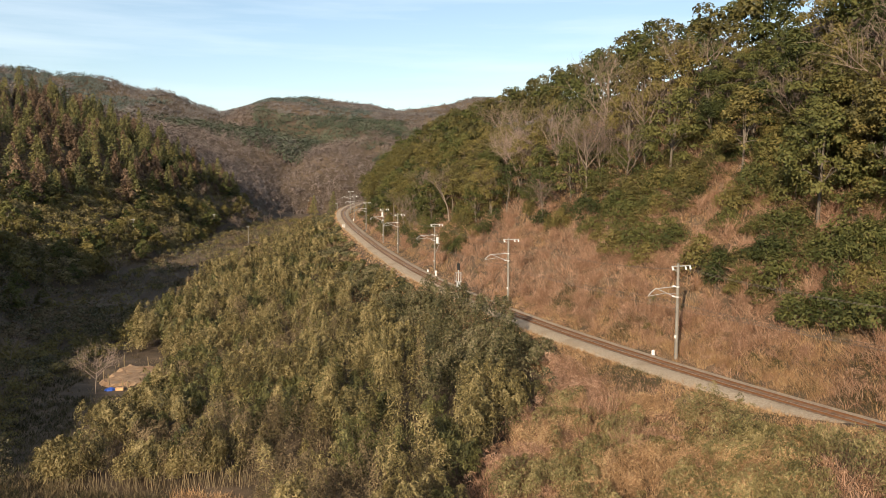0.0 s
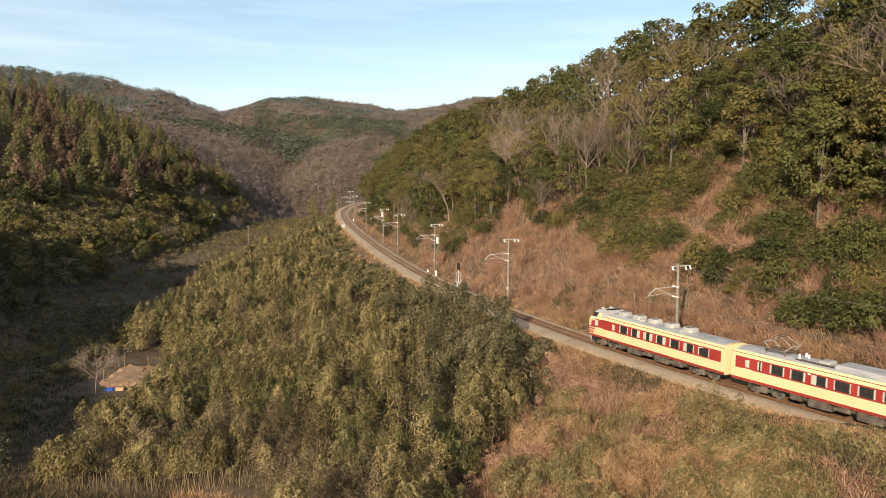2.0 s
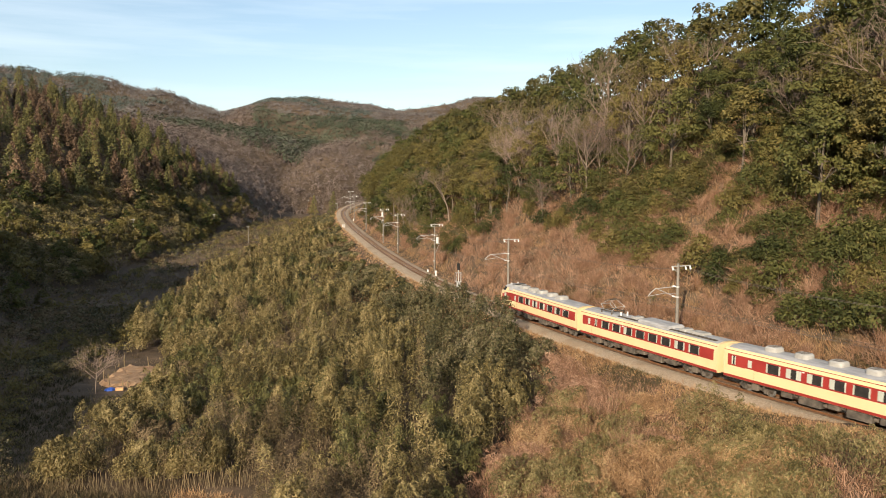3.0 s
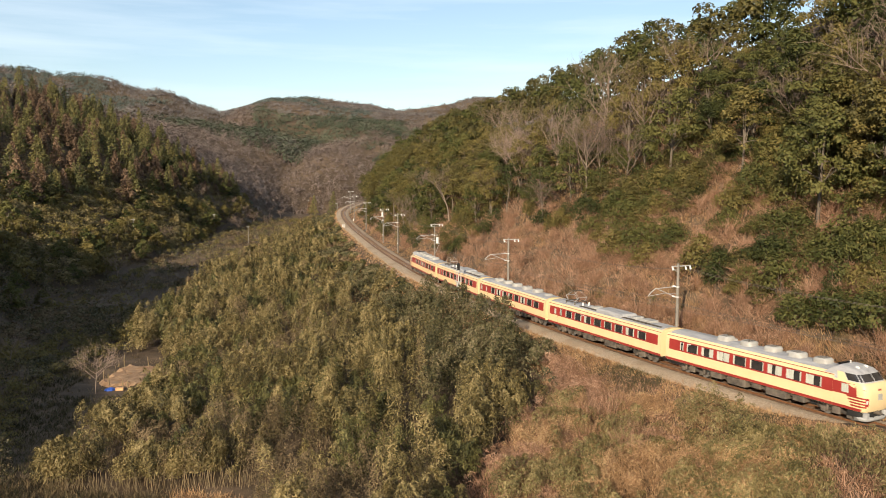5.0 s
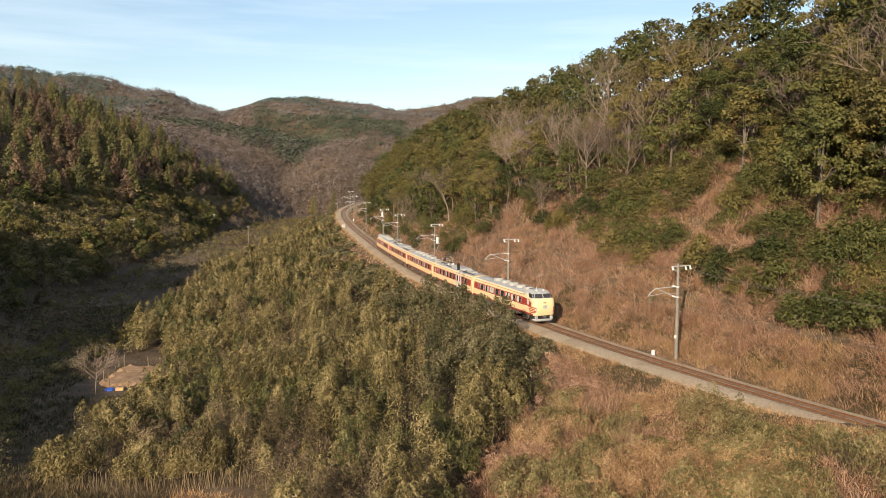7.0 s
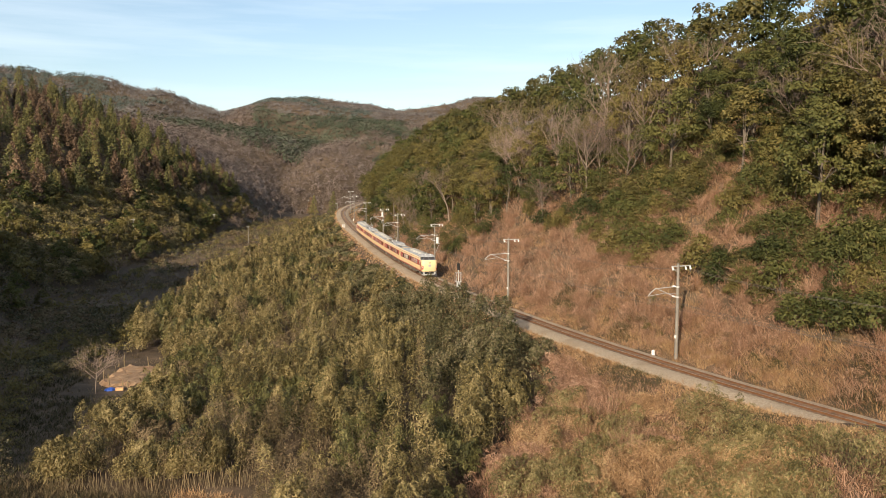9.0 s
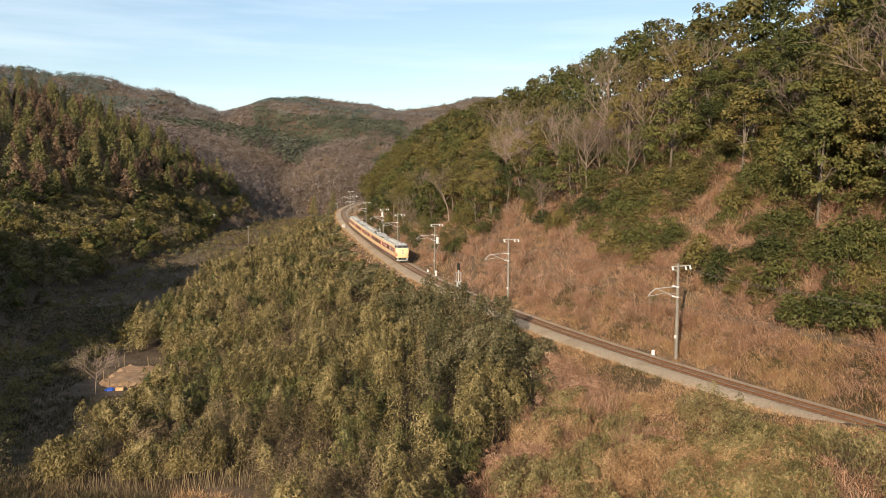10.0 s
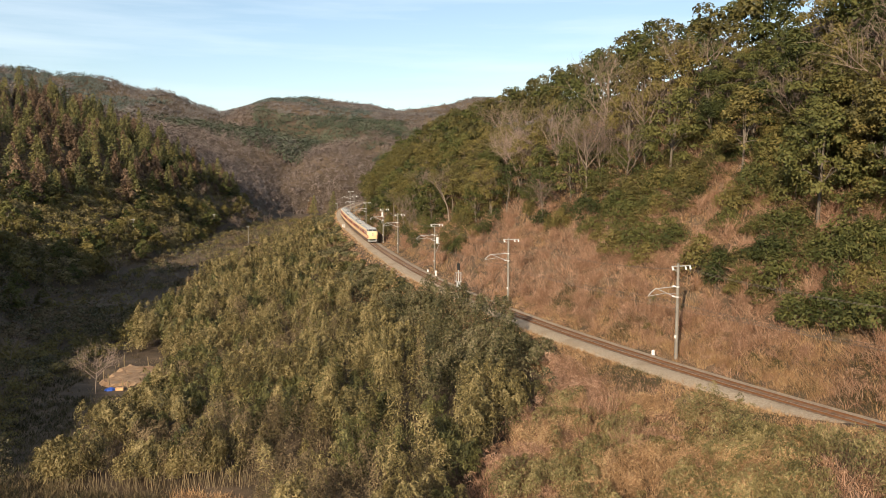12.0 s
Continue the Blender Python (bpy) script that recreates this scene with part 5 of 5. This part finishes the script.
    tufts("dry_weeds", xx, yy, R.uniform(0.15, 0.45, 5000), GRASS_DRY, 5, 0.05, 0.7, "low dry weeds beside the ballast", z=np.maximum(land(xx, yy), track_z(yy) - 0.6))
    # the open ground before the bamboo
    x, y = random_spots(-36, -4, 42, 64, 9000)
    zone = x < thicket_left(y) + 1.5
    x, y = x[zone], y[zone]
    # below x = -21 a darker grass colour stands in for shade
    for sel, mat, label in ((x < -21, GRASS_DULL, "dull dry grass, darkened to look shaded"), (x >= -21, GRASS_DRY, "matted dry grass before the bamboo")):
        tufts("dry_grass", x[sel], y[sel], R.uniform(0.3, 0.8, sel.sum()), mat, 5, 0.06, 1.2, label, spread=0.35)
    x, y = random_spots(-52, -26, 58, 106, 5200)
    zone = (x < thicket_left(y) + 0.5) & ~((x > -45.5) & (y > 90))
    x, y = x[zone], y[zone]
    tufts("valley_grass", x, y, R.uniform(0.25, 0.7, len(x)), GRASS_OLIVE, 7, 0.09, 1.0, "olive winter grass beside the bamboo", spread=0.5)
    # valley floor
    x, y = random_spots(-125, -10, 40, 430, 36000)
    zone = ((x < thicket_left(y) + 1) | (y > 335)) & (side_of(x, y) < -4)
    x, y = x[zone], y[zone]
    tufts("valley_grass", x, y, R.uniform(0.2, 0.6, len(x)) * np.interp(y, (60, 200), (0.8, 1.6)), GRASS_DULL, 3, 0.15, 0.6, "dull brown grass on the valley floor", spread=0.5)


build_grass()


def spots_in(n, x0, x1, y0, y1, rule, gap, seed):
    """Up to n places at least gap apart within a box of the plan."""
    rng = np.random.default_rng(seed)
    out = []
    for _ in range(n * 60):
        if len(out) >= n:
            break
        x, y = rng.uniform(x0, x1), rng.uniform(y0, y1)
        if rule(x, y) and all((x - a) ** 2 + (y - b) ** 2 > gap * gap for a, b in out):
            out.append((x, y))
    return out


def wood_edge(y):
    """How far from the line the forest begins."""
    return np.interp(y, (40, 60, 97, 115, 130, 160, 190, 300), (19, 20, 21.5, 19.5, 16.5, 12, 9, 8))


def build_right_slope():
    rng = random.Random(21)
    green = "dense green evergreen shrub on the dry bank"
    shrubs = [make_shrub(s, m, l, r, size) for s, m, l, r, size in
              ((1, LEAF_EVERGREEN, green, 1.7, 0.24), (2, LEAF_OLIVE, "olive green shrub on the dry bank", 1.4, 0.23), (3, LEAF_EVERGREEN, green, 1.3, 0.22))]
    sp = spots_in(175, -40, 72, 44, 300, lambda x, y: np.interp(y, (72, 88), (8.6, 7.0)) < side_of(x, y) < wood_edge(y) - 2 and waves(x, y, 6.0, 2.2) + (side_of(x, y) - 13) * 0.045 + (0.35 if x > 0.35 * y else -0.15) > 0.05, 1.7, 4)
    scatter(shrubs, sp, rng, 0.65, 1.6, 0.3, 8)
    tall = [make_shrub(4, LEAF_EVERGREEN, "tall leafy evergreen shrub at the forest edge", 2.2, 0.24, 19, group="tall shrubs at the forest edge", name="tall_shrub"), make_shrub(5, LEAF_OLIVE, "tall olive shrub at the forest edge", 1.9, 0.24, 19, group="tall shrubs at the forest edge", name="tall_shrub")]
    sp = spots_in(105, -40, 75, 40, 300, lambda x, y: wood_edge(y) - 3.5 < side_of(x, y) < wood_edge(y) + 5, 2.0, 5)
    sp += spots_in(66, 10, 64, 46, 112, lambda x, y: 11.5 < side_of(x, y) < wood_edge(y) and waves(x, y, 4.0, 8.0) + 0.5 * waves(x, y, 1.6, 3.0) > -0.05, 1.9, 55)
    sp += spots_in(95, 24, 86, 44, 125, lambda x, y: wood_edge(y) - 2 < side_of(x, y) < wood_edge(y) + 11, 2.1, 58)
    sp += spots_in(15, 22, 62, 44, 96, lambda x, y: 12 < side_of(x, y) < wood_edge(y) and x > 0.40 * y, 1.8, 59)
    scatter(tall, sp, rng, 0.7, 1.35, 0.3, 8)
    small = [make_shrub(7, LEAF_EVERGREEN, "small dark green shrub low on the bank", 0.8, 0.17), make_shrub(8, LEAF_OLIVE, "small olive shrub low on the bank", 0.7, 0.17)]
    sp = spots_in(20, 8, 46, 48, 100, lambda x, y: 5.0 < side_of(x, y) < 9.5 and waves(x, y, 5.0, 7.0) > -0.3, 2.2, 56)
    scatter(small, sp, random.Random(57), 0.6, 1.2, 0.15, 8)
    brush = [make_brush(k) for k in range(3)]
    sp = spots_in(170, -20, 70, 46, 200, lambda x, y: 5.5 < side_of(x, y) < wood_edge(y) + 1, 1.8, 6)
    sp += spots_in(110, 8, 66, 46, 112, lambda x, y: 11 < side_of(x, y) < wood_edge(y) + 2, 1.3, 64)
    sp += spots_in(16, -4, 30, 50, 90, lambda x, y: -20 < side_of(x, y) < -8.5 and x > thicket_right(y) + 0.5, 1.5, 61)
    scatter(brush, sp, rng, 0.7, 1.35, 0.2, 10)
    # russet bracken that fills the bank between the shrubs
    sp = spots_in(330, 2, 60, 46, 135, lambda x, y: 4.0 < side_of(x, y) < wood_edge(y) - 1, 1.1, 62)
    sp += spots_in(60, 2, 34, 40, 92, lambda x, y: -17 < side_of(x, y) < -6 and x > thicket_right(y) + 0.6, 1.2, 63)
    clumps = []
    for x, y in sp:
        z, k = float(land(x, y)), rng.uniform(0.6, 1.2)
        for a in range(4):
            clumps.append((x + 0.45 * k * math.cos(a * 1.7 + x), y + 0.45 * k * math.sin(a * 1.7 + x), z + k * rng.uniform(0.25, 0.8), k * rng.uniform(0.3, 0.5)))
    pale = [c for c in clumps if waves(c[0], c[1], 2.4, 3.0) > -0.35]
    brown = [c for c in clumps if waves(c[0], c[1], 2.4, 3.0) <= -0.35]
    tagged(fast_mesh("bracken", blobs_crown(pale, 26, 0.2, 0.22, 0.6), 3, GRASS_RED), "russet dead bracken between the shrubs", "bracken", kind="stuff")
    tagged(fast_mesh("bracken", blobs_crown(brown, 30, 0.19, 0.3, 0.6), 3, LEAF_FADED), "dark brown withered brush between the shrubs", "bracken", kind="stuff")
    trees = [make_broadleaf(31, LEAF_EVERGREEN), make_broadleaf(32, LEAF_OLIVE, 12.5, 4.6, "evergreen broadleaf tree with sunlit olive crown"), make_broadleaf(33, LEAF_EVERGREEN, 10, 3.8),
             make_broadleaf(34, LEAF_OLIVE, 11.5, 4.0, "evergreen broadleaf tree with sunlit olive crown")]
    sp = spots_in(140, -45, 95, 40, 300, lambda x, y: wood_edge(y) < side_of(x, y) < wood_edge(y) + 14.5, 3.4, 7)
    sp += spots_in(16, 34, 60, 62, 96, lambda x, y: wood_edge(y) - 3 < side_of(x, y) < wood_edge(y) + 3 and x > 0.46 * y, 2.6, 78)
    scatter(trees, sp, rng, 0.75, 1.28, 0.6, 5)
    # the back rows up to the ridge
    sp = spots_in(250, -45, 110, 40, 400, lambda x, y: (wood_edge(y) + 13.5 < side_of(x, y) < wood_edge(y) + (54 if y < 125 else 38)) or (y > 290 and 8 < side_of(x, y) < 60), 3.8, 77)
    clumps = [[], []]
    for i, (x, y) in enumerate(sp):
        z, h, w = float(land(x, y)), rng.uniform(8, 13.5), rng.uniform(3.2, 4.8)
        for k in range(9):
            a, f = k * 2.4 + i, math.sqrt((k + 0.6) / 9)
            clumps[i % 2].append((x + w * f * 0.8 * math.cos(a), y + w * f * 0.8 * math.sin(a), z + h * (0.93 - 0.45 * f ** 1.6) + rng.uniform(-0.6, 0.6), rng.uniform(1.2, 2.0)))
    for c, mat, label in ((clumps[0], LEAF_EVERGREEN, "dark evergreen crowns along the ridge"), (clumps[1], LEAF_OLIVE, "olive evergreen crowns along the ridge")):
        tagged(fast_mesh("ridge_crowns", blobs_crown(c, 3.0, 0.54, 0.9), 3, mat), label, "woods", kind="stuff")
    bare = [make_bare(41, 11), make_bare(42, 12.5, 0.22), make_bare(43, 9.5)]
    sp = spots_in(18, -40, 85, 70, 280, lambda x, y: wood_edge(y) - 3 < side_of(x, y) < wood_edge(y) + 22, 5.0, 8)
    sp += [(24.5, 124), (22.5, 128), (26.5, 127), (27, 132), (14, 150), (17, 153), (48, 82), (50, 84)]
    scatter(bare, sp, rng, 0.85, 1.3, 0.4, 8)
    big = [make_bare(44, 15.5, 0.2), make_bare(45, 14.5, 0.25), make_bare(46, 15, 0.12)]
    scatter(big, [(22.6, 125), (27.5, 133), (19.5, 139), (16, 151), (13, 157), (46, 80), (51, 86), (54, 94), (30, 118)], rng, 0.9, 1.15, 0.4, 9)


build_right_slope()


def build_left_hills():
    rng = random.Random(22)
    foot = lambda y: np.interp(y, FOOT_Y, FOOT_X)
    dark = [make_conifer(51, LEAF_CEDAR), make_conifer(52, LEAF_CEDAR, 14), make_conifer(53, LEAF_RUST, 11, "rust-brown winter cedar on the hillside"), make_conifer(54, LEAF_RUST, 9, "rust-brown winter cedar on the hillside")]
    sp = spots_in(300, -240, -85, 200, 400, lambda x, y: foot(y) - 100 < x < foot(y) - np.interp(y, (200, 260, 330), (40, 26, 12)) and (x > -0.62 * y), 3.5, 9)
    sp += [(-71, 432), (-61, 436), (-75, 450)]
    scatter(dark, sp, rng, 0.65, 1.1, 0.5, 3)
    br = [make_broadleaf(61, LEAF_OLIVE, 8, 3.4, "rounded olive tree at the foot of the hill", 5.0, 0.46), make_broadleaf(62, LEAF_EVERGREEN, 7, 3.2, "dark rounded tree at the foot of the hill", 5.0, 0.46)]
    sp = spots_in(120, -190, -75, 130, 400, lambda x, y: foot(y) - 38 < x < foot(y) + 1 and (x > -0.64 * y), 3.4, 10)
    scatter(br, sp, rng, 0.55, 1.1, 0.5, 5)
    bare = [make_bare(71, 7.5, 0.1, None, 1.2), make_bare(72, 7.0, 0.08, None, 1.3)]
    sp = [(-78.5, 190), (-41.0, 91.5), (-58, 104), (-93, 266), (-85, 330), (-78, 352)]
    sp += spots_in(15, -150, -70, 330, 480, lambda x, y: foot(y) - 30 < x < foot(y) + 6, 5.0, 11)
    scatter(bare, sp, rng, 0.8, 1.1, 0.3, 5)


build_left_hills()


def build_far_woods():
    """Far crowns: small leaf heaps over the hills at the valley's head."""
    def heaps(name, x, y, h, w, mat, per, size, label, twiggy=False):
        n = len(x)
        z = land(x, y)
        idx = np.repeat(np.arange(n), per)
        d = unit(R.normal(size=(n * per, 3)))
        d[:, 2] = np.abs(d[:, 2])
        p = np.stack([x, y, z], -1)[idx] + d * np.stack([w, w, h], -1)[idx] * R.uniform(0.7, 1.1, n * per)[:, None]
        axis = d * 0.8 + np.array([0, 0, 0.7]) if twiggy else None
        e = 6.0
        lie = unit(np.stack([land(x - e, y) - land(x + e, y), land(x, y - e) - land(x, y + e), np.full(n, 2 * e)], -1))[idx]
        tagged(fast_mesh(name, leaves(p, 0.85 * d + 0.5 * lie, size[idx] * (1.5 if twiggy else 1.0), 0.3 if twiggy else 0.85, axis, 0.22), 3, mat), label, "woods", kind="stuff")

    def mixed(x, y, green, h, w, per, size, where, leafy=WOOD_FAR_GREEN, bare=WOOD_FAR_BROWN):
        for sel, name, mat, label in ((green, "evergreen_wood", leafy, "evergreen woods " + where), (~green, "bare_wood", bare, "leafless woods " + where)):
            k = sel.sum()
            heaps(name, x[sel], y[sel], R.uniform(*h, k), R.uniform(*w, k), mat, per, R.uniform(*size, k), label, mat is bare)
    # the valley's sides up to its head
    x, y = random_spots(-330, 90, 330, 640, 9500)
    ok = (side_of(x, np.minimum(y, 420)) > 12) | (x < np.interp(y, (330, 440, 520, 640), (-100, -94, -98, -60))) | (y > 540)
    ok |= (y > 450) & (np.abs(x - track_x(y)) > 7)
    ok &= ~((x < -85) & (y < 385)) & (x > -0.6 * y)
    x, y = x[ok], y[ok]
    m = waves(x, y, 38, 2.0) + 0.3 * waves(x, y, 9, 1.0)
    mixed(x, y, np.where(side_of(x, np.minimum(y, 420)) > 12, m > -0.45, m > 0.48), (3.0, 7.0), (1.8, 3.2), 20, (0.8, 1.3), "round the valley head")
    # a stand of conifers on the spur behind
    x, y = random_spots(-250, -100, 560, 700, 1500)
    heaps("evergreen_wood", x, y, R.uniform(7, 11, 1500), R.uniform(1.6, 2.4, 1500), WOOD_FAR_GREEN, 22, R.uniform(1.0, 1.5, 1500), "planted conifers on the spur")
    # the middle range
    x, y = random_spots(-300, 60, 670, 870, 5200)
    m = waves(x, y, 45, 5.0) + 0.4 * waves(x, y, 14, 2.0)
    mixed(x, y, m > np.interp(x, (-250, -180), (0.25, -0.6)), (3.0, 6.0), (2.4, 3.8), 20, (1.0, 1.6), "on the middle hills")
    # the long range on one side, in woods tinted for haze
    x, y = random_spots(-760, -240, 720, 1120, 9000)
    ok = x > -0.6 * y
    x, y = x[ok], y[ok]
    m = waves(x, y, 60, 5.0) + 0.5 * waves(x, y, 15, 2.0)
    mixed(x, y, m > 0.28, (3.0, 6.5), (3.0, 4.6), 18, (1.4, 2.1), "on the long range", WOOD_HAZE_FIR, WOOD_HAZE_GREY)
    # the last range, with the same haze-tinted wood colours
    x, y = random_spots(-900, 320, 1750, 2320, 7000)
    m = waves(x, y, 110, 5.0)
    mixed(x, y, m > 0.45, (4, 8), (6, 10), 13, (3.0, 4.2), "on the last range", WOOD_HAZE_FIR, WOOD_HAZE_GREY)


def build_left_undergrowth():
    """Low scrub over the foot of the far slope and the shaded valley floor."""
    n = 19000
    x, y = random_spots(-175, -30, 48, 400, n)
    foot = np.interp(y, FOOT_Y, FOOT_X)
    v = foot - x
    ok = (x > -0.64 * y) & (x < thicket_left(y) - 2) & (x < np.interp(y, (48, 60, 90), (-30, -36, -49))) & (R.uniform(0, 1, n) < np.where(v > -6, 1.0, np.where(waves(x, y, 6.0, 4.0) > -0.1, 0.9, 0.2)))
    ok &= ~((x > -48) & (y < 106))
    x2, y2 = random_spots(-85, -28, 44, 150, 5200)
    ok2 = (x2 < thicket_left(y2) - 2) & (x2 < np.interp(y2, (48, 60, 90), (-28, -35, -48))) & (x2 > -0.64 * y2)
    x, y, v = np.concatenate([x[ok], x2[ok2]]), np.concatenate([y[ok], y2[ok2]]), np.concatenate([v[ok], np.full(ok2.sum(), -10.0)])
    h = np.where(v > 0, 3.6, 1.6) + R.uniform(-0.4, 0.8, len(x)) + np.where(v > 0, 1.2, 0.2) * waves(x, y, 9.0, 4.0)
    tone = waves(x, y, 8.0, 1.5) + R.uniform(-0.4, 0.4, len(x))
    for sel, name, mat, label in ((tone > 0.1, "scrub_foliage", LEAF_OLIVE, "olive scrub on the valley side"), ((tone <= 0.1) & (tone > -0.5), "scrub_foliage", LEAF_THICKET, "dull mixed scrub on the valley side"),
                                  (tone <= -0.5, "dry_scrub", LEAF_FADED, "faded dry scrub on the valley side")):
        k = sel.sum()
        plume_field(x[sel], y[sel], h[sel], name, mat, label, np.interp(y[sel], (50, 90, 160), (0.2, 0.3, 0.46)), 0.5, 0.2, np.interp(y[sel], (50, 90, 160), (75, 50, 30)), 1.2)

    # sunlit bamboo and bushes over the lower slope
    y = R.uniform(165, 330, 6000)
    x = np.interp(y, FOOT_Y, FOOT_X) - 1 - R.uniform(0, 1, 6000) * np.interp(y, (165, 250, 330), (50, 42, 14))
    ok = x > -0.62 * y
    x, y = x[ok], y[ok]
    tone = waves(x, y, 10.0, 5.5) + 0.5 * waves(x, y, 3.0, 1.5)
    h = 3.4 + 1.3 * waves(x, y, 7.0, 3.0) + R.uniform(-0.4, 0.4, len(x))
    for sel, name, mat, label in ((tone > 0.0, "bamboo_foliage", LEAF_BAMBOO, "pale bamboo on the lower slope"), ((tone <= 0.0) & (tone > -0.55), "scrub_foliage", LEAF_OLIVE, "olive bushes on the lower slope"),
                                  (tone <= -0.55, "dry_scrub", LEAF_FADED, "faded brown bushes on the lower slope")):
        k = sel.sum()
        plume_field(x[sel], y[sel], h[sel], name, mat, label, np.full(k, 0.6), 0.5, 0.2, np.full(k, 34), 1.3)
    # straw along the edge of the thicket
    y = R.uniform(180, 335, 2600)
    x = thicket_left(y) - R.uniform(-1.0, 5.0, 2600)
    tufts("dry_grass", x, y, R.uniform(0.6, 1.4, len(x)), GRASS_DRY, 5, 0.16, 0.7, "pale straw along the edge of the thicket", spread=0.6)


build_left_undergrowth()
build_far_woods()


# -- the vegetable patch and the poles on the valley floor --
def build_patch():
    n = 15
    verts, faces = [], []
    for j in range(n):
        for i in range(n):
            x, y = -42.8 + 7.4 * i / (n - 1), 95.0 + 10.5 * j / (n - 1)
            edge = min(i, j, n - 1 - i, n - 1 - j)
            verts.append((x + 0.5 * math.sin(j * 1.7), y + 0.5 * math.sin(i * 1.3), float(land(x, y)) + (0.34 + 0.04 * math.sin(i * 2.2) if edge else -0.1)))
    for j in range(n - 1):
        for i in range(n - 1):
            faces.append((j * n + i, j * n + i + 1, (j + 1) * n + i + 1, (j + 1) * n + i))
    ob = add_mesh("soil_patch", verts, faces, M_SOIL)
    tagged(ob, "bare brown tilled soil of a small field", "field", kind="structure")
    rng = random.Random(5)
    first = None
    for x, y, h in ((-36.2, 100, 1.9), (-35.7, 98.2, 1.7), (-35.3, 96.6, 1.5), (-34.9, 95.2, 1.2), (-36.8, 102.5, 1.8), (-39.5, 104.5, 1.7), (-43.0, 105, 1.6), (-42.6, 97.5, 1.5), (-40.9, 95.2, 1.3), (-38.9, 94.4, 1.0), (-38.2, 94.0, 1.0)):
        m = pose(x, y, float(land(x, y)), rng.uniform(-4, 4), rng.uniform(-4, 4), rng.uniform(0, 90))
        if first is None:
            first = tagged(new("fence_post"), "weathered pale wooden fence post by the field", "fence post", "fence posts round the field")
            part("shaft", Shape().tube((0, 0, -0.4), (0, 0, 1.55), 0.07, 0.06, 8), CULM, first)
            part("cap", Shape().tube((0, 0, 1.55), (0, 0, 1.62), 0.06, 0.02, 8), CULM, first)
            first.matrix_basis = m
        else:
            copy_thing(first, m).matrix_basis = m @ Matrix.Diagonal((1, 1, h / 1.6, 1))
    plank = tagged(new("plank_edging"), "dark plank edging along the field", "plank")
    part("board", Shape().box(-2.2, 2.2, -0.06, 0.06, -0.2, 0.35, 0.02), BARK_DARK, plank)
    plank.matrix_basis = pose(-36.0, 97.6, float(land(-36.0, 97.6)), 0, 0, 112)
    tarp = tagged(new("tarpaulin"), "crumpled blue tarpaulin beside the field", "tarpaulin")
    s = Shape()
    s.loft([[(0.9 * k * math.cos(a) * (1 + 0.2 * math.sin(3 * a)), 0.6 * k * math.sin(a), z + 0.05 * math.sin(5 * a)) for a in [math.pi * j / 6 for j in range(12)]] for z, k in ((-0.1, 1.0), (0.35, 0.85), (0.55, 0.4))], False, True)
    part("sheet", s, M_BLUE, tarp)
    tarp.matrix_basis = pose(-40.0, 93.2, float(land(-40.0, 93.2)), 0, 0, 20) @ Matrix.Diagonal((0.7, 0.7, 0.6, 1))
    crate = tagged(new("crate"), "small pale orange crate beside the field", "crate")
    part("box", Shape().box(-0.45, 0.45, -0.25, 0.25, -0.1, 0.3, 0.04), M_CRATE, crate)
    part("lid", Shape().box(-0.48, 0.48, -0.28, 0.28, 0.3, 0.35, 0.02), M_CRATE, crate)
    crate.matrix_basis = pose(-38.9, 93.4, float(land(-38.9, 93.4)), 0, 0, 10)
    pole = None
    for x, y, h in ((-70, 284, 6.0), (-92, 318, 7.0), (-96, 245, 7.5), (-78, 460, 9.0)):
        m = pose(x, y, float(land(x, y)) - 0.5)
        if pole is None:
            pole = tagged(new("utility_pole"), "grey wooden utility pole on the valley floor", "utility pole", "utility poles in the valley")
            part("shaft", Shape().tube((0, 0, 0), (0, 0, 7), 0.16, 0.11, 8), M_CONCRETE, pole)
            part("cross_arm", Shape().box(-0.6, 0.6, -0.05, 0.05, 6.5, 6.62), M_GALV, pole)
            pole.matrix_basis = m
        else:
            copy_thing(pole, m).matrix_basis = m @ Matrix.Diagonal((1, 1, h / 7, 1))


build_patch()


def motions():
    times = [k * 0.25 for k in range(49)]
    for i, (car, turned) in enumerate(TRAIN):
        offset = CAR * (3.5 - i)
        walk(car, [(t, car_pose(train_station(t) + offset, turned)) for t in times])


motions()
